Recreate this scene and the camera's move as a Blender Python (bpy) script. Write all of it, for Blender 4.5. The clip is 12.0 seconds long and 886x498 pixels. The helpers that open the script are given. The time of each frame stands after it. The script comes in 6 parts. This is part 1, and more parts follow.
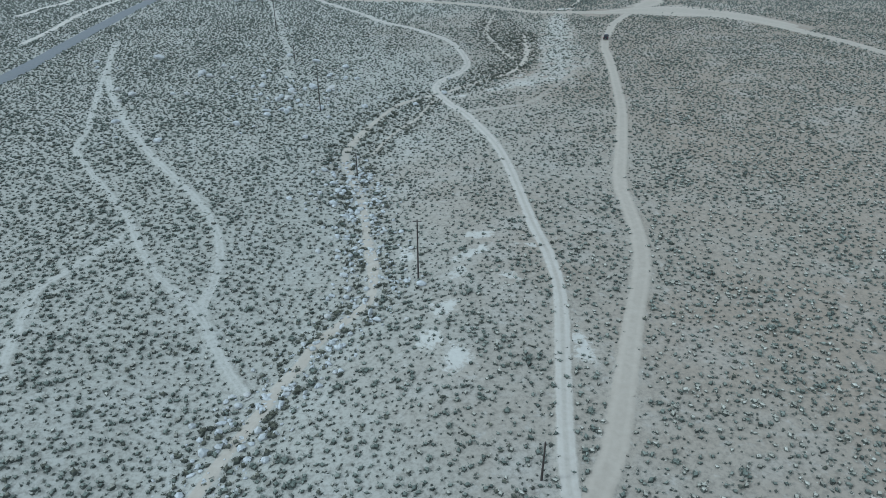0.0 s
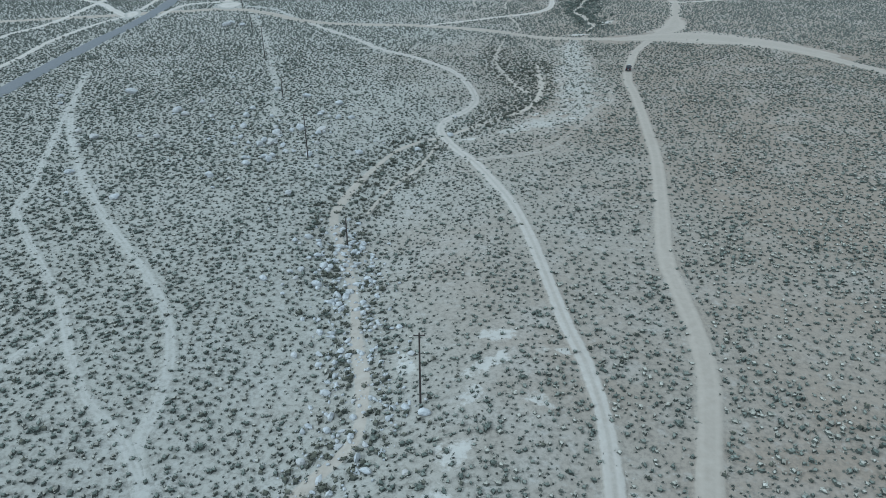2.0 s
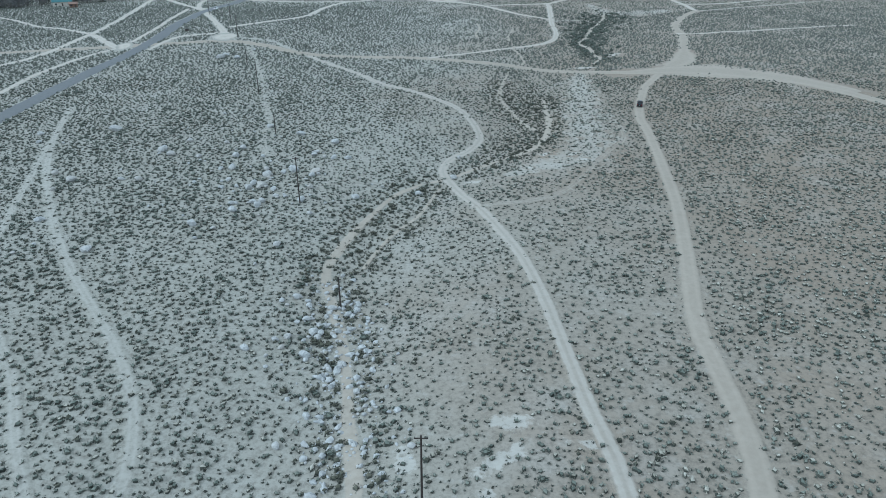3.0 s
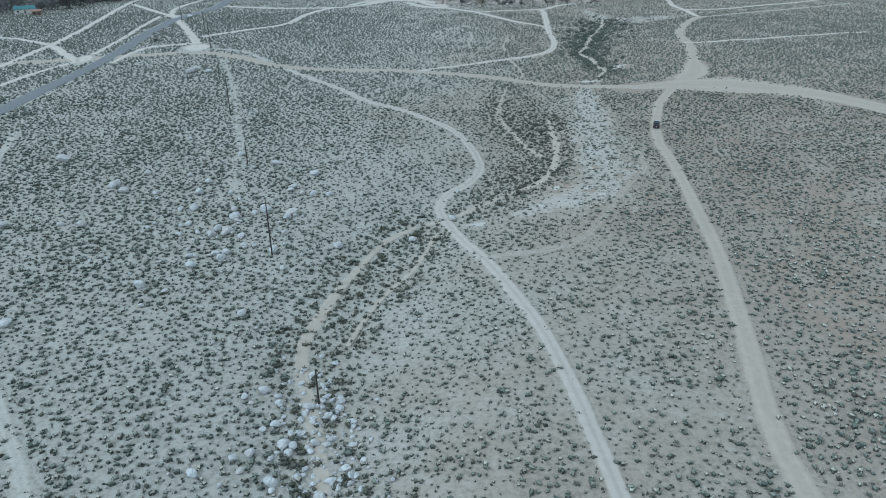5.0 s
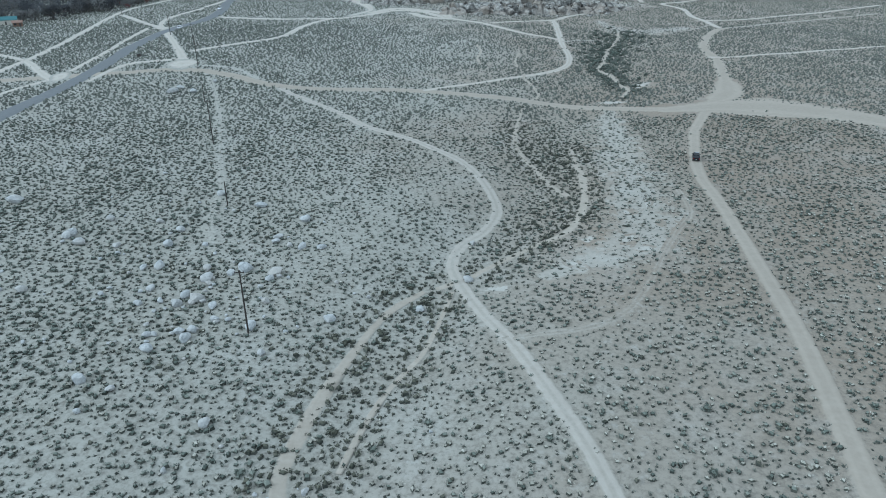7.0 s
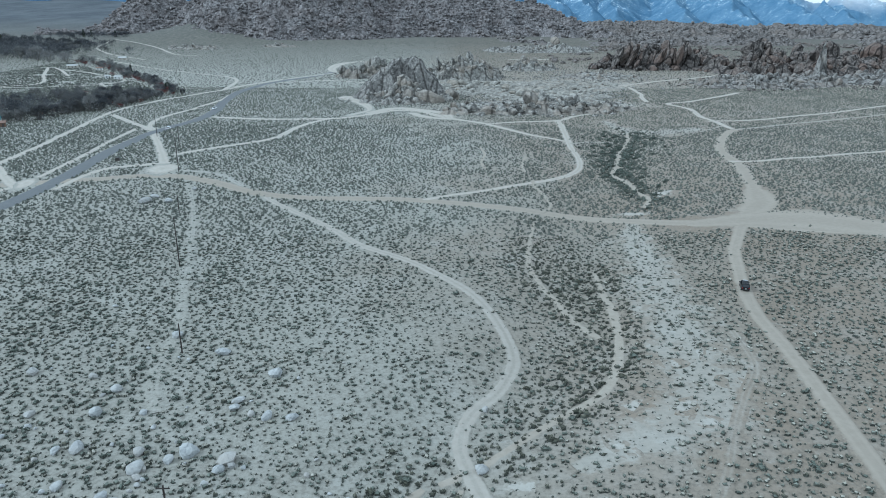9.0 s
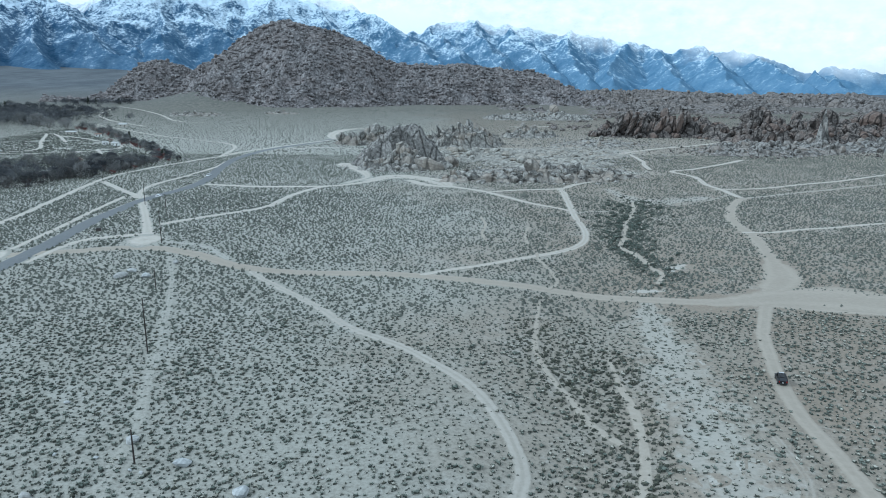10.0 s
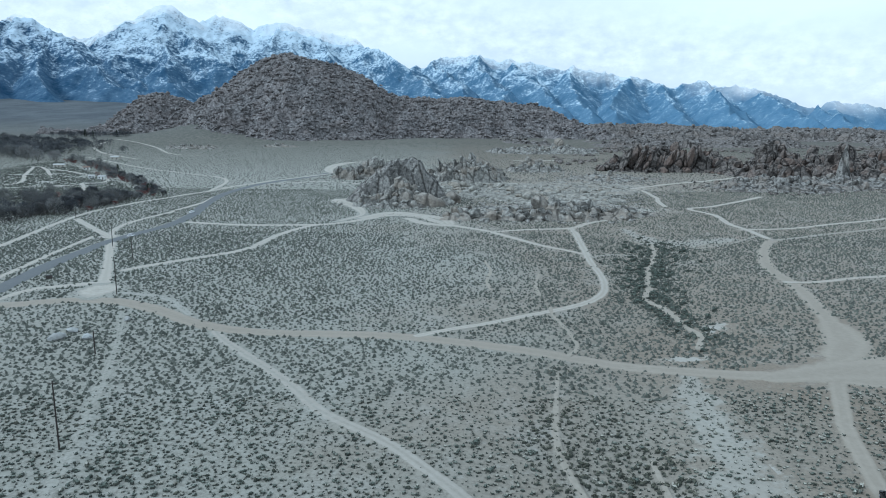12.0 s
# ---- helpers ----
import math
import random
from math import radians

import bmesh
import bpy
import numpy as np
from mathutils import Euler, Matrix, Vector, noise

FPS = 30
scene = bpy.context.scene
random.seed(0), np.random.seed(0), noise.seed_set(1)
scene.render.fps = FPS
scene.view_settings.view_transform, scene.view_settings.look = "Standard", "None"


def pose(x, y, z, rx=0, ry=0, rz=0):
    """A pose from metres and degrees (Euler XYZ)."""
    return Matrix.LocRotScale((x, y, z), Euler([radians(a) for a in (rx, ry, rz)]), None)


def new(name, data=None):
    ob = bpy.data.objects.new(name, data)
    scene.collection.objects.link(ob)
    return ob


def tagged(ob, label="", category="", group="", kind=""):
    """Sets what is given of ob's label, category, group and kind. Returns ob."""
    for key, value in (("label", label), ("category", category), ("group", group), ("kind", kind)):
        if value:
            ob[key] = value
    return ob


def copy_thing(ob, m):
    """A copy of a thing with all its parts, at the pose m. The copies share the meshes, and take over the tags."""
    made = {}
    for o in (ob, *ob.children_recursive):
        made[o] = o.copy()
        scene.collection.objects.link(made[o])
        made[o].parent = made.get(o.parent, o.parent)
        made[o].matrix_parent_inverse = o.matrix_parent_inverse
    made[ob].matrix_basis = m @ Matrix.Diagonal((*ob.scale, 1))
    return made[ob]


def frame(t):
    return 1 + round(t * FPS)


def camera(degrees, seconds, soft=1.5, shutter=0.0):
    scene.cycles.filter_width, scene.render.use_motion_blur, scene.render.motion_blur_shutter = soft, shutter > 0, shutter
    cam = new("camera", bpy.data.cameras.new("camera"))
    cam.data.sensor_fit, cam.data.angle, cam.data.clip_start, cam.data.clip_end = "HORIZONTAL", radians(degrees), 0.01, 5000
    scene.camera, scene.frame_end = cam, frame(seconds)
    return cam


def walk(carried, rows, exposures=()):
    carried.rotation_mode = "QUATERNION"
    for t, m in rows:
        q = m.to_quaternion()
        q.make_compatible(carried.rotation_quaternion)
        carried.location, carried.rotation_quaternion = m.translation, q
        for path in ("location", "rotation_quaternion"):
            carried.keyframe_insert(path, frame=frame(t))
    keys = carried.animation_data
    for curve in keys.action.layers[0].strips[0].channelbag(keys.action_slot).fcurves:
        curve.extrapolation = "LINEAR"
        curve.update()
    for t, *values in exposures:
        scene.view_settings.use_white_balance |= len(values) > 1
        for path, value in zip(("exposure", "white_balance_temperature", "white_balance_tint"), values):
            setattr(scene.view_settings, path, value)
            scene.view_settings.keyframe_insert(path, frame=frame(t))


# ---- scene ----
cam = camera(66.2, 12.0, soft=0.95)
METRES, EYE = 190.0, 64.0
ROWS = [
    (0.0, 0.0, 0.0, 0.0, 0.02, -30.44, -0.03),
    (0.5, -0.0022, 0.0405, -0.0022, 0.1, -30.48, -0.05),
    (1.0, -0.0041, 0.0817, -0.0047, 0.15, -30.49, -0.06),
    (1.5, -0.0054, 0.1248, -0.0073, 0.2, -30.51, -0.08),
    (2.0, -0.0065, 0.1679, -0.0092, 0.19, -29.26, -0.11),
    (2.5, -0.0082, 0.209, -0.0114, 0.17, -27.59, -0.15),
    (3.0, -0.0108, 0.2506, -0.0143, 0.19, -27.11, -0.15),
    (5.0, -0.0239, 0.4017, -0.0217, -0.98, -26.92, -0.15),
    (5.5, -0.0269, 0.4394, -0.0236, -0.92, -26.87, -0.14),
    (6.0, -0.0295, 0.476, -0.0252, -0.89, -26.82, -0.14),
    (6.5, -0.0318, 0.5152, -0.0267, -0.86, -26.79, -0.12),
    (8.5, -0.0359, 0.6781, -0.0309, -0.84, -21.76, -0.14),
    (9.0, -0.0358, 0.7238, -0.0328, -0.88, -18.99, -0.18),
    (9.5, -0.0338, 0.7697, -0.0343, -0.88, -16.28, -0.22),
    (10.0, -0.0319, 0.8149, -0.0363, -0.86, -13.64, -0.29),
    (10.5, -0.0301, 0.8618, -0.0381, -0.86, -10.97, -0.33),
    (11.0, -0.028, 0.908, -0.0405, -0.79, -10.87, -0.36),
    (11.5, -0.0254, 0.9519, -0.0423, -0.69, -10.9, -0.39),
    (12.0, -0.0228, 0.9975, -0.0442, -0.61, -10.91, -0.42),
]
walk(cam, [(t, pose(0, 0, EYE) @ pose(METRES * x, METRES * y, METRES * z, 90 + pitch, roll, yaw)) for t, x, y, z, yaw, pitch, roll in ROWS],
     exposures=((0.0, 0.18, 5065, 0), (10.3, 0.18, 5065, 0), (11.0, 0.01, 5065, 0), (12.0, -0.03, 5065, 0)))

# ---- light: an overcast winter sky with thin places, and a weak, wide sun behind the cloud ----
SUN_HEIGHT, SUN_TURN = 36.0, 262.0
world = bpy.data.worlds.new("overcast_sky")
scene.world = world
world.use_nodes = True
nt = world.node_tree
nt.nodes.clear()
w_out = nt.nodes.new("ShaderNodeOutputWorld")
w_bg = nt.nodes.new("ShaderNodeBackground")
w_sky = nt.nodes.new("ShaderNodeTexSky")
w_sky.sky_type, w_sky.sun_disc = "NISHITA", False
w_sky.sun_elevation, w_sky.sun_rotation = radians(SUN_HEIGHT), radians(SUN_TURN)
w_gain = nt.nodes.new("ShaderNodeVectorMath")
w_gain.operation = "SCALE"
w_gain.inputs["Scale"].default_value = 0.10
nt.links.new(w_sky.outputs["Color"], w_gain.inputs[0])
w_co = nt.nodes.new("ShaderNodeTexCoord")
w_map = nt.nodes.new("ShaderNodeMapping")
w_map.inputs["Scale"].default_value = (1.0, 1.0, 2.6)
nt.links.new(w_co.outputs["Generated"], w_map.inputs["Vector"])
w_noise = nt.nodes.new("ShaderNodeTexNoise")
w_noise.inputs["Scale"].default_value, w_noise.inputs["Detail"].default_value = 1.9, 5.0
w_noise.inputs["Roughness"].default_value = 0.45
nt.links.new(w_map.outputs["Vector"], w_noise.inputs["Vector"])
w_ramp = nt.nodes.new("ShaderNodeValToRGB")
w_ramp.color_ramp.elements[0].position, w_ramp.color_ramp.elements[0].color = 0.36, (0.74, 0.745, 0.725, 1)
w_ramp.color_ramp.elements[1].position, w_ramp.color_ramp.elements[1].color = 0.60, (1.03, 1.02, 1.0, 1)
nt.links.new(w_noise.outputs["Fac"], w_ramp.inputs["Fac"])
w_mix = nt.nodes.new("ShaderNodeMix")
w_mix.data_type = "RGBA"
w_mix.inputs[0].default_value = 0.9
nt.links.new(w_gain.outputs["Vector"], w_mix.inputs[6])
nt.links.new(w_ramp.outputs["Color"], w_mix.inputs[7])
nt.links.new(w_mix.outputs[2], w_bg.inputs["Color"])
w_bg.inputs["Strength"].default_value = 1.06
nt.links.new(w_bg.outputs["Background"], w_out.inputs["Surface"])
sun = new("sun", bpy.data.lights.new("sun", "SUN"))
sun.data.energy, sun.data.angle, sun.data.color = 1.75, radians(12), (1.0, 0.97, 0.92)
sun.matrix_world = pose(0, 0, 900, 90 - SUN_HEIGHT, 0, -SUN_TURN + 180)


# ---- materials ----
def tree_of(name):
    m = bpy.data.materials.new(name)
    m.use_nodes = True
    return m, m.node_tree, m.node_tree.nodes["Principled BSDF"]


def link(t, a, b):
    t.links.new(a, b)


def coords(t, sx=1.0, sy=1.0, sz=1.0):
    c, m = t.nodes.new("ShaderNodeTexCoord"), t.nodes.new("ShaderNodeMapping")
    m.inputs["Scale"].default_value = (sx, sy, sz)
    link(t, c.outputs["Object"], m.inputs["Vector"])
    return m.outputs["Vector"]


def noise_node(t, vec, scale, detail=4.0, rough=0.55):
    n = t.nodes.new("ShaderNodeTexNoise")
    n.inputs["Scale"].default_value, n.inputs["Detail"].default_value, n.inputs["Roughness"].default_value = scale, detail, rough
    if vec is not None:
        link(t, vec, n.inputs["Vector"])
    return n.outputs["Fac"]


def ramp(t, fac, *stops):
    r = t.nodes.new("ShaderNodeValToRGB")
    e = r.color_ramp.elements
    while len(e) < len(stops):
        e.new(0.5)
    for i, (p, c) in enumerate(stops):
        e[i].position = p
        e[i].color = (*c, 1) if isinstance(c, tuple) else (c, c, c, 1)
    link(t, fac, r.inputs["Fac"])
    return r.outputs["Color"]


def mix(t, fac, a, b, mode="MIX"):
    m = t.nodes.new("ShaderNodeMix")
    m.data_type, m.blend_type = "RGBA", mode
    for s, v in ((m.inputs[0], fac), (m.inputs[6], a), (m.inputs[7], b)):
        if isinstance(v, (int, float)):
            s.default_value = v
        elif isinstance(v, tuple):
            s.default_value = (*v, 1)
        else:
            link(t, v, s)
    return m.outputs[2]


def calc(t, op, a, b=0.0, c=0.0):
    m = t.nodes.new("ShaderNodeMath")
    m.operation = op
    for i, v in enumerate((a, b, c)):
        if isinstance(v, (int, float)):
            m.inputs[i].default_value = v
        else:
            link(t, v, m.inputs[i])
    return m.outputs[0]


def bump(t, h, strength, distance, bsdf):
    b = t.nodes.new("ShaderNodeBump")
    b.inputs["Strength"].default_value, b.inputs["Distance"].default_value = strength, distance
    link(t, h, b.inputs["Height"])
    link(t, b.outputs["Normal"], bsdf.inputs["Normal"])


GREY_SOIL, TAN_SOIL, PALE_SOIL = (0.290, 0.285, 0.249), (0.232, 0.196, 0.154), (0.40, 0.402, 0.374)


def soil(t):
    """The desert floor's colour: grey gravel on one side, tan grit on the other, with pale washes and dark litter."""
    v = coords(t)
    sep = t.nodes.new("ShaderNodeSeparateXYZ")
    link(t, v, sep.inputs[0])
    big = noise_node(t, v, 0.012, 4.0)
    mid = noise_node(t, v, 0.09, 5.0, 0.6)
    fine = noise_node(t, v, 1.3, 5.0, 0.7)
    # the tan soil begins east of a line that bends with the ground
    side = calc(t, "ADD", calc(t, "MULTIPLY", sep.outputs[0], 0.011), calc(t, "MULTIPLY", calc(t, "SUBTRACT", big, 0.5), 2.6))
    side = ramp(t, calc(t, "ADD", calc(t, "MULTIPLY", side, 0.5), 0.42), (0.25, 0.0), (0.75, 1.0))
    col = mix(t, side, GREY_SOIL, TAN_SOIL)
    pale = ramp(t, calc(t, "ADD", calc(t, "MULTIPLY", mid, 0.7), calc(t, "MULTIPLY", big, 0.3)), (0.50, 0.0), (0.68, 1.0))
    col = mix(t, calc(t, "MULTIPLY", pale, 0.35), col, PALE_SOIL)
    grit = ramp(t, fine, (0.30, 0.75), (0.54, 0.0))
    col = mix(t, grit, col, (0.13, 0.12, 0.10))
    small = noise_node(t, v, 0.55, 3.0, 0.7)
    col = mix(t, ramp(t, small, (0.56, 0.0), (0.75, 0.35)), col, PALE_SOIL)
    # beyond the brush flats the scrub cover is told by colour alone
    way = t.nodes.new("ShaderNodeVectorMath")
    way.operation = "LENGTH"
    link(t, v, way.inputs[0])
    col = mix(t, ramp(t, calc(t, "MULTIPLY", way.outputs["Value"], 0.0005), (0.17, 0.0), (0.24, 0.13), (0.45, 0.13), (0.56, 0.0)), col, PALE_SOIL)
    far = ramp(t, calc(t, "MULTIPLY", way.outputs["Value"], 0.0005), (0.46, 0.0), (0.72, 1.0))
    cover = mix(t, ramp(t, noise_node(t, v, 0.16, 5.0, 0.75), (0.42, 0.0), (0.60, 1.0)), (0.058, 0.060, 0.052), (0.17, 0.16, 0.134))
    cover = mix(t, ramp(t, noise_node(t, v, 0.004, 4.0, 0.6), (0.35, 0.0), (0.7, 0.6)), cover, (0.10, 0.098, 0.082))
    # farthest out the scrub belts turn blue: haze painted into the soil colour
    hazy_scrub = mix(t, ramp(t, noise_node(t, coords(t, 1.0, 0.35), 0.012, 6.0, 0.75), (0.40, 0.0), (0.62, 1.0)), (0.026, 0.040, 0.062), (0.082, 0.098, 0.118))
    cover = mix(t, ramp(t, calc(t, "MULTIPLY", way.outputs["Value"], 0.0002), (0.31, 0.0), (0.50, 0.92)), cover, hazy_scrub)
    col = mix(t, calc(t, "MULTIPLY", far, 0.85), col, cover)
    return col, fine, mid


def ground_material():
    m, t, b = tree_of("desert_soil")
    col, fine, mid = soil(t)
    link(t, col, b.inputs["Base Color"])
    b.inputs["Roughness"].default_value = 0.95
    b.inputs["Specular IOR Level"].default_value = 0.15
    bump(t, fine, 0.6, 0.25, b)
    return m


def strip_material(name, colour, dark, soft=0.35, ruts=0.0, keep=1.0, rough=0.92, crown=0.0, grain=0.42, bias=0.0):
    """A track worn into the soil. UV x runs over its width, 0 to 1; at its ragged edges it fades into the soil."""
    m, t, b = tree_of(name)
    col, fine, mid = soil(t)
    uv = t.nodes.new("ShaderNodeUVMap")
    sep = t.nodes.new("ShaderNodeSeparateXYZ")
    link(t, uv.outputs["UV"], sep.inputs[0])
    off = calc(t, "MULTIPLY", calc(t, "ABSOLUTE", calc(t, "SUBTRACT", sep.outputs[0], 0.5)), 2.0)
    v = coords(t)
    edge = noise_node(t, v, grain, 6.0, 0.72)
    inside = calc(t, "SUBTRACT", calc(t, "SUBTRACT", 1.0 + bias, off), calc(t, "MULTIPLY", edge, soft))
    mask = ramp(t, inside, (0.02, 0.0), (0.02 + min(soft * 0.35, 0.3), keep))
    own = mix(t, ramp(t, noise_node(t, v, 0.8, 5.0, 0.65), (0.3, 0.0), (0.7, 1.0)), colour, dark)
    own = mix(t, calc(t, "MULTIPLY", ramp(t, noise_node(t, v, 0.06, 3.0), (0.4, 0.0), (0.65, 1.0)), 0.35), own, dark)
    if ruts:
        # a strip of stones and scrub stays between the wheel ruts
        hump = ramp(t, calc(t, "ADD", off, calc(t, "MULTIPLY", edge, 0.2)), (0.18, 1.0), (0.36, 0.0))
        own = mix(t, calc(t, "MULTIPLY", hump, ruts), own, col)
    if crown:
        lane = ramp(t, calc(t, "ABSOLUTE", calc(t, "SUBTRACT", off, 0.42)), (0.06, 1.0), (0.2, 0.0))
        own = mix(t, calc(t, "MULTIPLY", lane, crown), own, tuple(c * 1.18 for c in colour))
    link(t, mix(t, mask, col, own), b.inputs["Base Color"])
    b.inputs["Roughness"].default_value = rough
    b.inputs["Specular IOR Level"].default_value = 0.15
    bump(t, fine, 0.35, 0.12, b)
    return m


def plain_material(name, colour, rough=0.6, metal=0.0, vary=0.25, scale=3.0, spec=0.5):
    m, t, b = tree_of(name)
    n = noise_node(t, coords(t), scale, 5.0, 0.6)
    link(t, mix(t, ramp(t, n, (0.3, 0.0), (0.7, 1.0)), tuple(c * (1 - vary) for c in colour), tuple(min(1, c * (1 + vary)) for c in colour)), b.inputs["Base Color"])
    b.inputs["Roughness"].default_value, b.inputs["Metallic"].default_value = rough, metal
    b.inputs["Specular IOR Level"].default_value = spec
    return m


def brush_material(name, *colours, scale=0.45, own=0.0):
    """Leaves that vary from twig to twig, and from bush to bush."""
    m, t, b = tree_of(name)
    g = t.nodes.new("ShaderNodeNewGeometry")
    v = coords(t)
    bush = noise_node(t, v, scale, 2.0, 0.7)
    each = calc(t, "MULTIPLY", calc(t, "SUBTRACT", t.nodes.new("ShaderNodeObjectInfo").outputs["Random"], 0.5), own)
    blend = calc(t, "ADD", calc(t, "ADD", calc(t, "MULTIPLY", g.outputs["Random Per Island"], 0.45), calc(t, "MULTIPLY", bush, 0.6)), each)
    stops = [(0.25 + 0.6 * i / (len(colours) - 1), c) for i, c in enumerate(colours)]
    link(t, ramp(t, blend, *stops), b.inputs["Base Color"])
    b.inputs["Roughness"].default_value = 0.85
    b.inputs["Specular IOR Level"].default_value = 0.1
    return m


def rock_material(name, light, dark, brown, scale=1.0, strength=0.8, joints=0.35, gaps=0.5):
    """Granite: speckled, stained, with dark varnish and open joints; laid out in the place, not on the piece."""
    m, t, b = tree_of(name)
    geo, info = t.nodes.new("ShaderNodeNewGeometry"), t.nodes.new("ShaderNodeObjectInfo")
    v = geo.outputs["Position"]
    big = noise_node(t, v, 0.12 * scale, 5.0, 0.6)
    mid = noise_node(t, v, 0.7 * scale, 7.0, 0.7)
    col = mix(t, ramp(t, mid, (0.36, 0.0), (0.62, 1.0)), dark, light)
    col = mix(t, ramp(t, calc(t, "ADD", calc(t, "MULTIPLY", big, 0.75), calc(t, "MULTIPLY", info.outputs["Random"], 0.25)), (0.46, 0.0), (0.66, 0.7)), col, brown)
    squash = t.nodes.new("ShaderNodeMapping")
    squash.inputs["Scale"].default_value, squash.inputs["Rotation"].default_value = (1.0, 1.0, 0.35), (0.2, 0.25, 0.0)
    link(t, v, squash.inputs["Vector"])
    crack = t.nodes.new("ShaderNodeTexVoronoi")
    crack.feature = "DISTANCE_TO_EDGE"
    crack.inputs["Scale"].default_value = joints * scale
    link(t, squash.outputs["Vector"], crack.inputs["Vector"])
    gap = ramp(t, calc(t, "ADD", crack.outputs["Distance"], calc(t, "MULTIPLY", mid, 0.08)), (0.075, 1.0), (0.125, 0.0))
    col = mix(t, calc(t, "MULTIPLY", gap, gaps), col, tuple(c * 0.3 for c in dark))
    link(t, col, b.inputs["Base Color"])
    b.inputs["Roughness"].default_value = 0.9
    b.inputs["Specular IOR Level"].default_value = 0.2
    bump(t, calc(t, "SUBTRACT", mid, calc(t, "MULTIPLY", gap, 0.5)), strength, 0.6 / scale, b)
    return m


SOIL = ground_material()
DIRT = strip_material("graded_dirt", (0.315, 0.285, 0.238), (0.262, 0.234, 0.193), 0.4, crown=0.2, grain=0.35)
TRACK = strip_material("wheel_track", (0.43, 0.404, 0.355), (0.36, 0.333, 0.287), 0.6, ruts=0.28, grain=0.35)
RUTS = strip_material("two_rut_track", (0.375, 0.354, 0.312), (0.315, 0.294, 0.255), 0.5, ruts=0.45)
FAINT = strip_material("old_wheel_track", (0.395, 0.388, 0.352), (0.335, 0.326, 0.292), 0.8, ruts=0.5, keep=0.55)
BED = strip_material("wash_sand", (0.345, 0.318, 0.27), (0.28, 0.252, 0.208), 0.5)
PALE = strip_material("pale_alkali_sand", (0.48, 0.474, 0.435), (0.40, 0.393, 0.357), 3.2, keep=0.60, grain=0.34, bias=1.2)
PALE_BAND = strip_material("thin_alkali_crust", (0.425, 0.425, 0.385), (0.345, 0.343, 0.31), 2.4, keep=0.46, grain=0.16, bias=0.75)
TARMAC = strip_material("weathered_tarmac", (0.150, 0.157, 0.160), (0.122, 0.128, 0.131), 0.06, rough=0.8)
OLD_RUTS = strip_material("overgrown_ruts", (0.40, 0.388, 0.345), (0.335, 0.322, 0.285), 1.0, ruts=0.9, keep=0.40)
SAGE = brush_material("sagebrush_leaves", (0.078, 0.092, 0.079), (0.140, 0.157, 0.133), (0.225, 0.240, 0.205))
STRAW = brush_material("dry_rabbitbrush", (0.19, 0.183, 0.152), (0.305, 0.297, 0.25), (0.43, 0.42, 0.365))
WASHBRUSH = brush_material("wash_scrub", (0.050, 0.054, 0.042), (0.092, 0.094, 0.072), (0.15, 0.148, 0.115))
# woody stems, their dark colour also painting the shade inside the bushes
SHADED_STEMS = brush_material("shaded_woody_stems", (0.040, 0.044, 0.038), (0.072, 0.077, 0.066), (0.115, 0.118, 0.100))
MID_SHADED_STEMS = brush_material("shaded_scrub_stems", (0.066, 0.071, 0.062), (0.108, 0.114, 0.099), (0.16, 0.165, 0.141))
GULLY_SCRUB = brush_material("green_gully_scrub", (0.040, 0.052, 0.043), (0.080, 0.096, 0.080), (0.135, 0.152, 0.126))
FAR_SCRUB = brush_material("far_scrub", (0.066, 0.071, 0.060), (0.112, 0.117, 0.099), (0.19, 0.194, 0.164), scale=0.1)
GRANITE = rock_material("weathered_granite", (0.385, 0.372, 0.338), (0.088, 0.085, 0.079), (0.275, 0.237, 0.195), 0.6, 0.45, 0.14, 0.6)
GREY_GRANITE = rock_material("grey_granite", (0.325, 0.312, 0.288), (0.075, 0.072, 0.068), (0.235, 0.197, 0.163), 0.6, 0.5, 0.16, 0.65)
PALE_GRANITE = rock_material("pale_worn_bedrock", (0.375, 0.362, 0.322), (0.165, 0.157, 0.138), (0.29, 0.255, 0.207), 0.5, 0.4, 0.2, 0.35)
DARK_GRANITE = rock_material("varnished_granite", (0.220, 0.195, 0.176), (0.026, 0.024, 0.023), (0.150, 0.104, 0.083), 0.6, 0.5, 0.14, 0.75)
HILLROCK = rock_material("hill_granite", (0.315, 0.297, 0.290), (0.085, 0.080, 0.080), (0.21, 0.184, 0.174), 0.30, 0.6, 0.36, 0.4)
WHITEROCK = rock_material("pale_boulder_granite", (0.43, 0.44, 0.43), (0.29, 0.30, 0.30), (0.34, 0.32, 0.285), 1.4, 0.4, 0.35, 0.06)
BADLAND = rock_material("badland_granite", (0.25, 0.232, 0.218), (0.075, 0.068, 0.064), (0.185, 0.158, 0.138), 0.25, 0.5)
BARK = plain_material("grey_bark", (0.13, 0.12, 0.11), 0.9)
TWIGS = brush_material("bare_grey_twigs", (0.050, 0.054, 0.060), (0.100, 0.104, 0.110), (0.19, 0.193, 0.196), scale=0.1, own=0.5)
PALE_TWIGS = brush_material("pale_grey_twigs", (0.11, 0.112, 0.11), (0.17, 0.17, 0.165), (0.26, 0.255, 0.245), scale=0.1, own=0.3)
RED_TWIGS = brush_material("reddish_willow_twigs", (0.095, 0.042, 0.042), (0.165, 0.070, 0.066), (0.23, 0.115, 0.10), scale=0.1)
NEEDLES = brush_material("dark_needles", (0.008, 0.014, 0.010), (0.018, 0.028, 0.018), (0.035, 0.05, 0.03), scale=0.3)
CREAM = plain_material("cream_stucco", (0.50, 0.47, 0.41), 0.9)
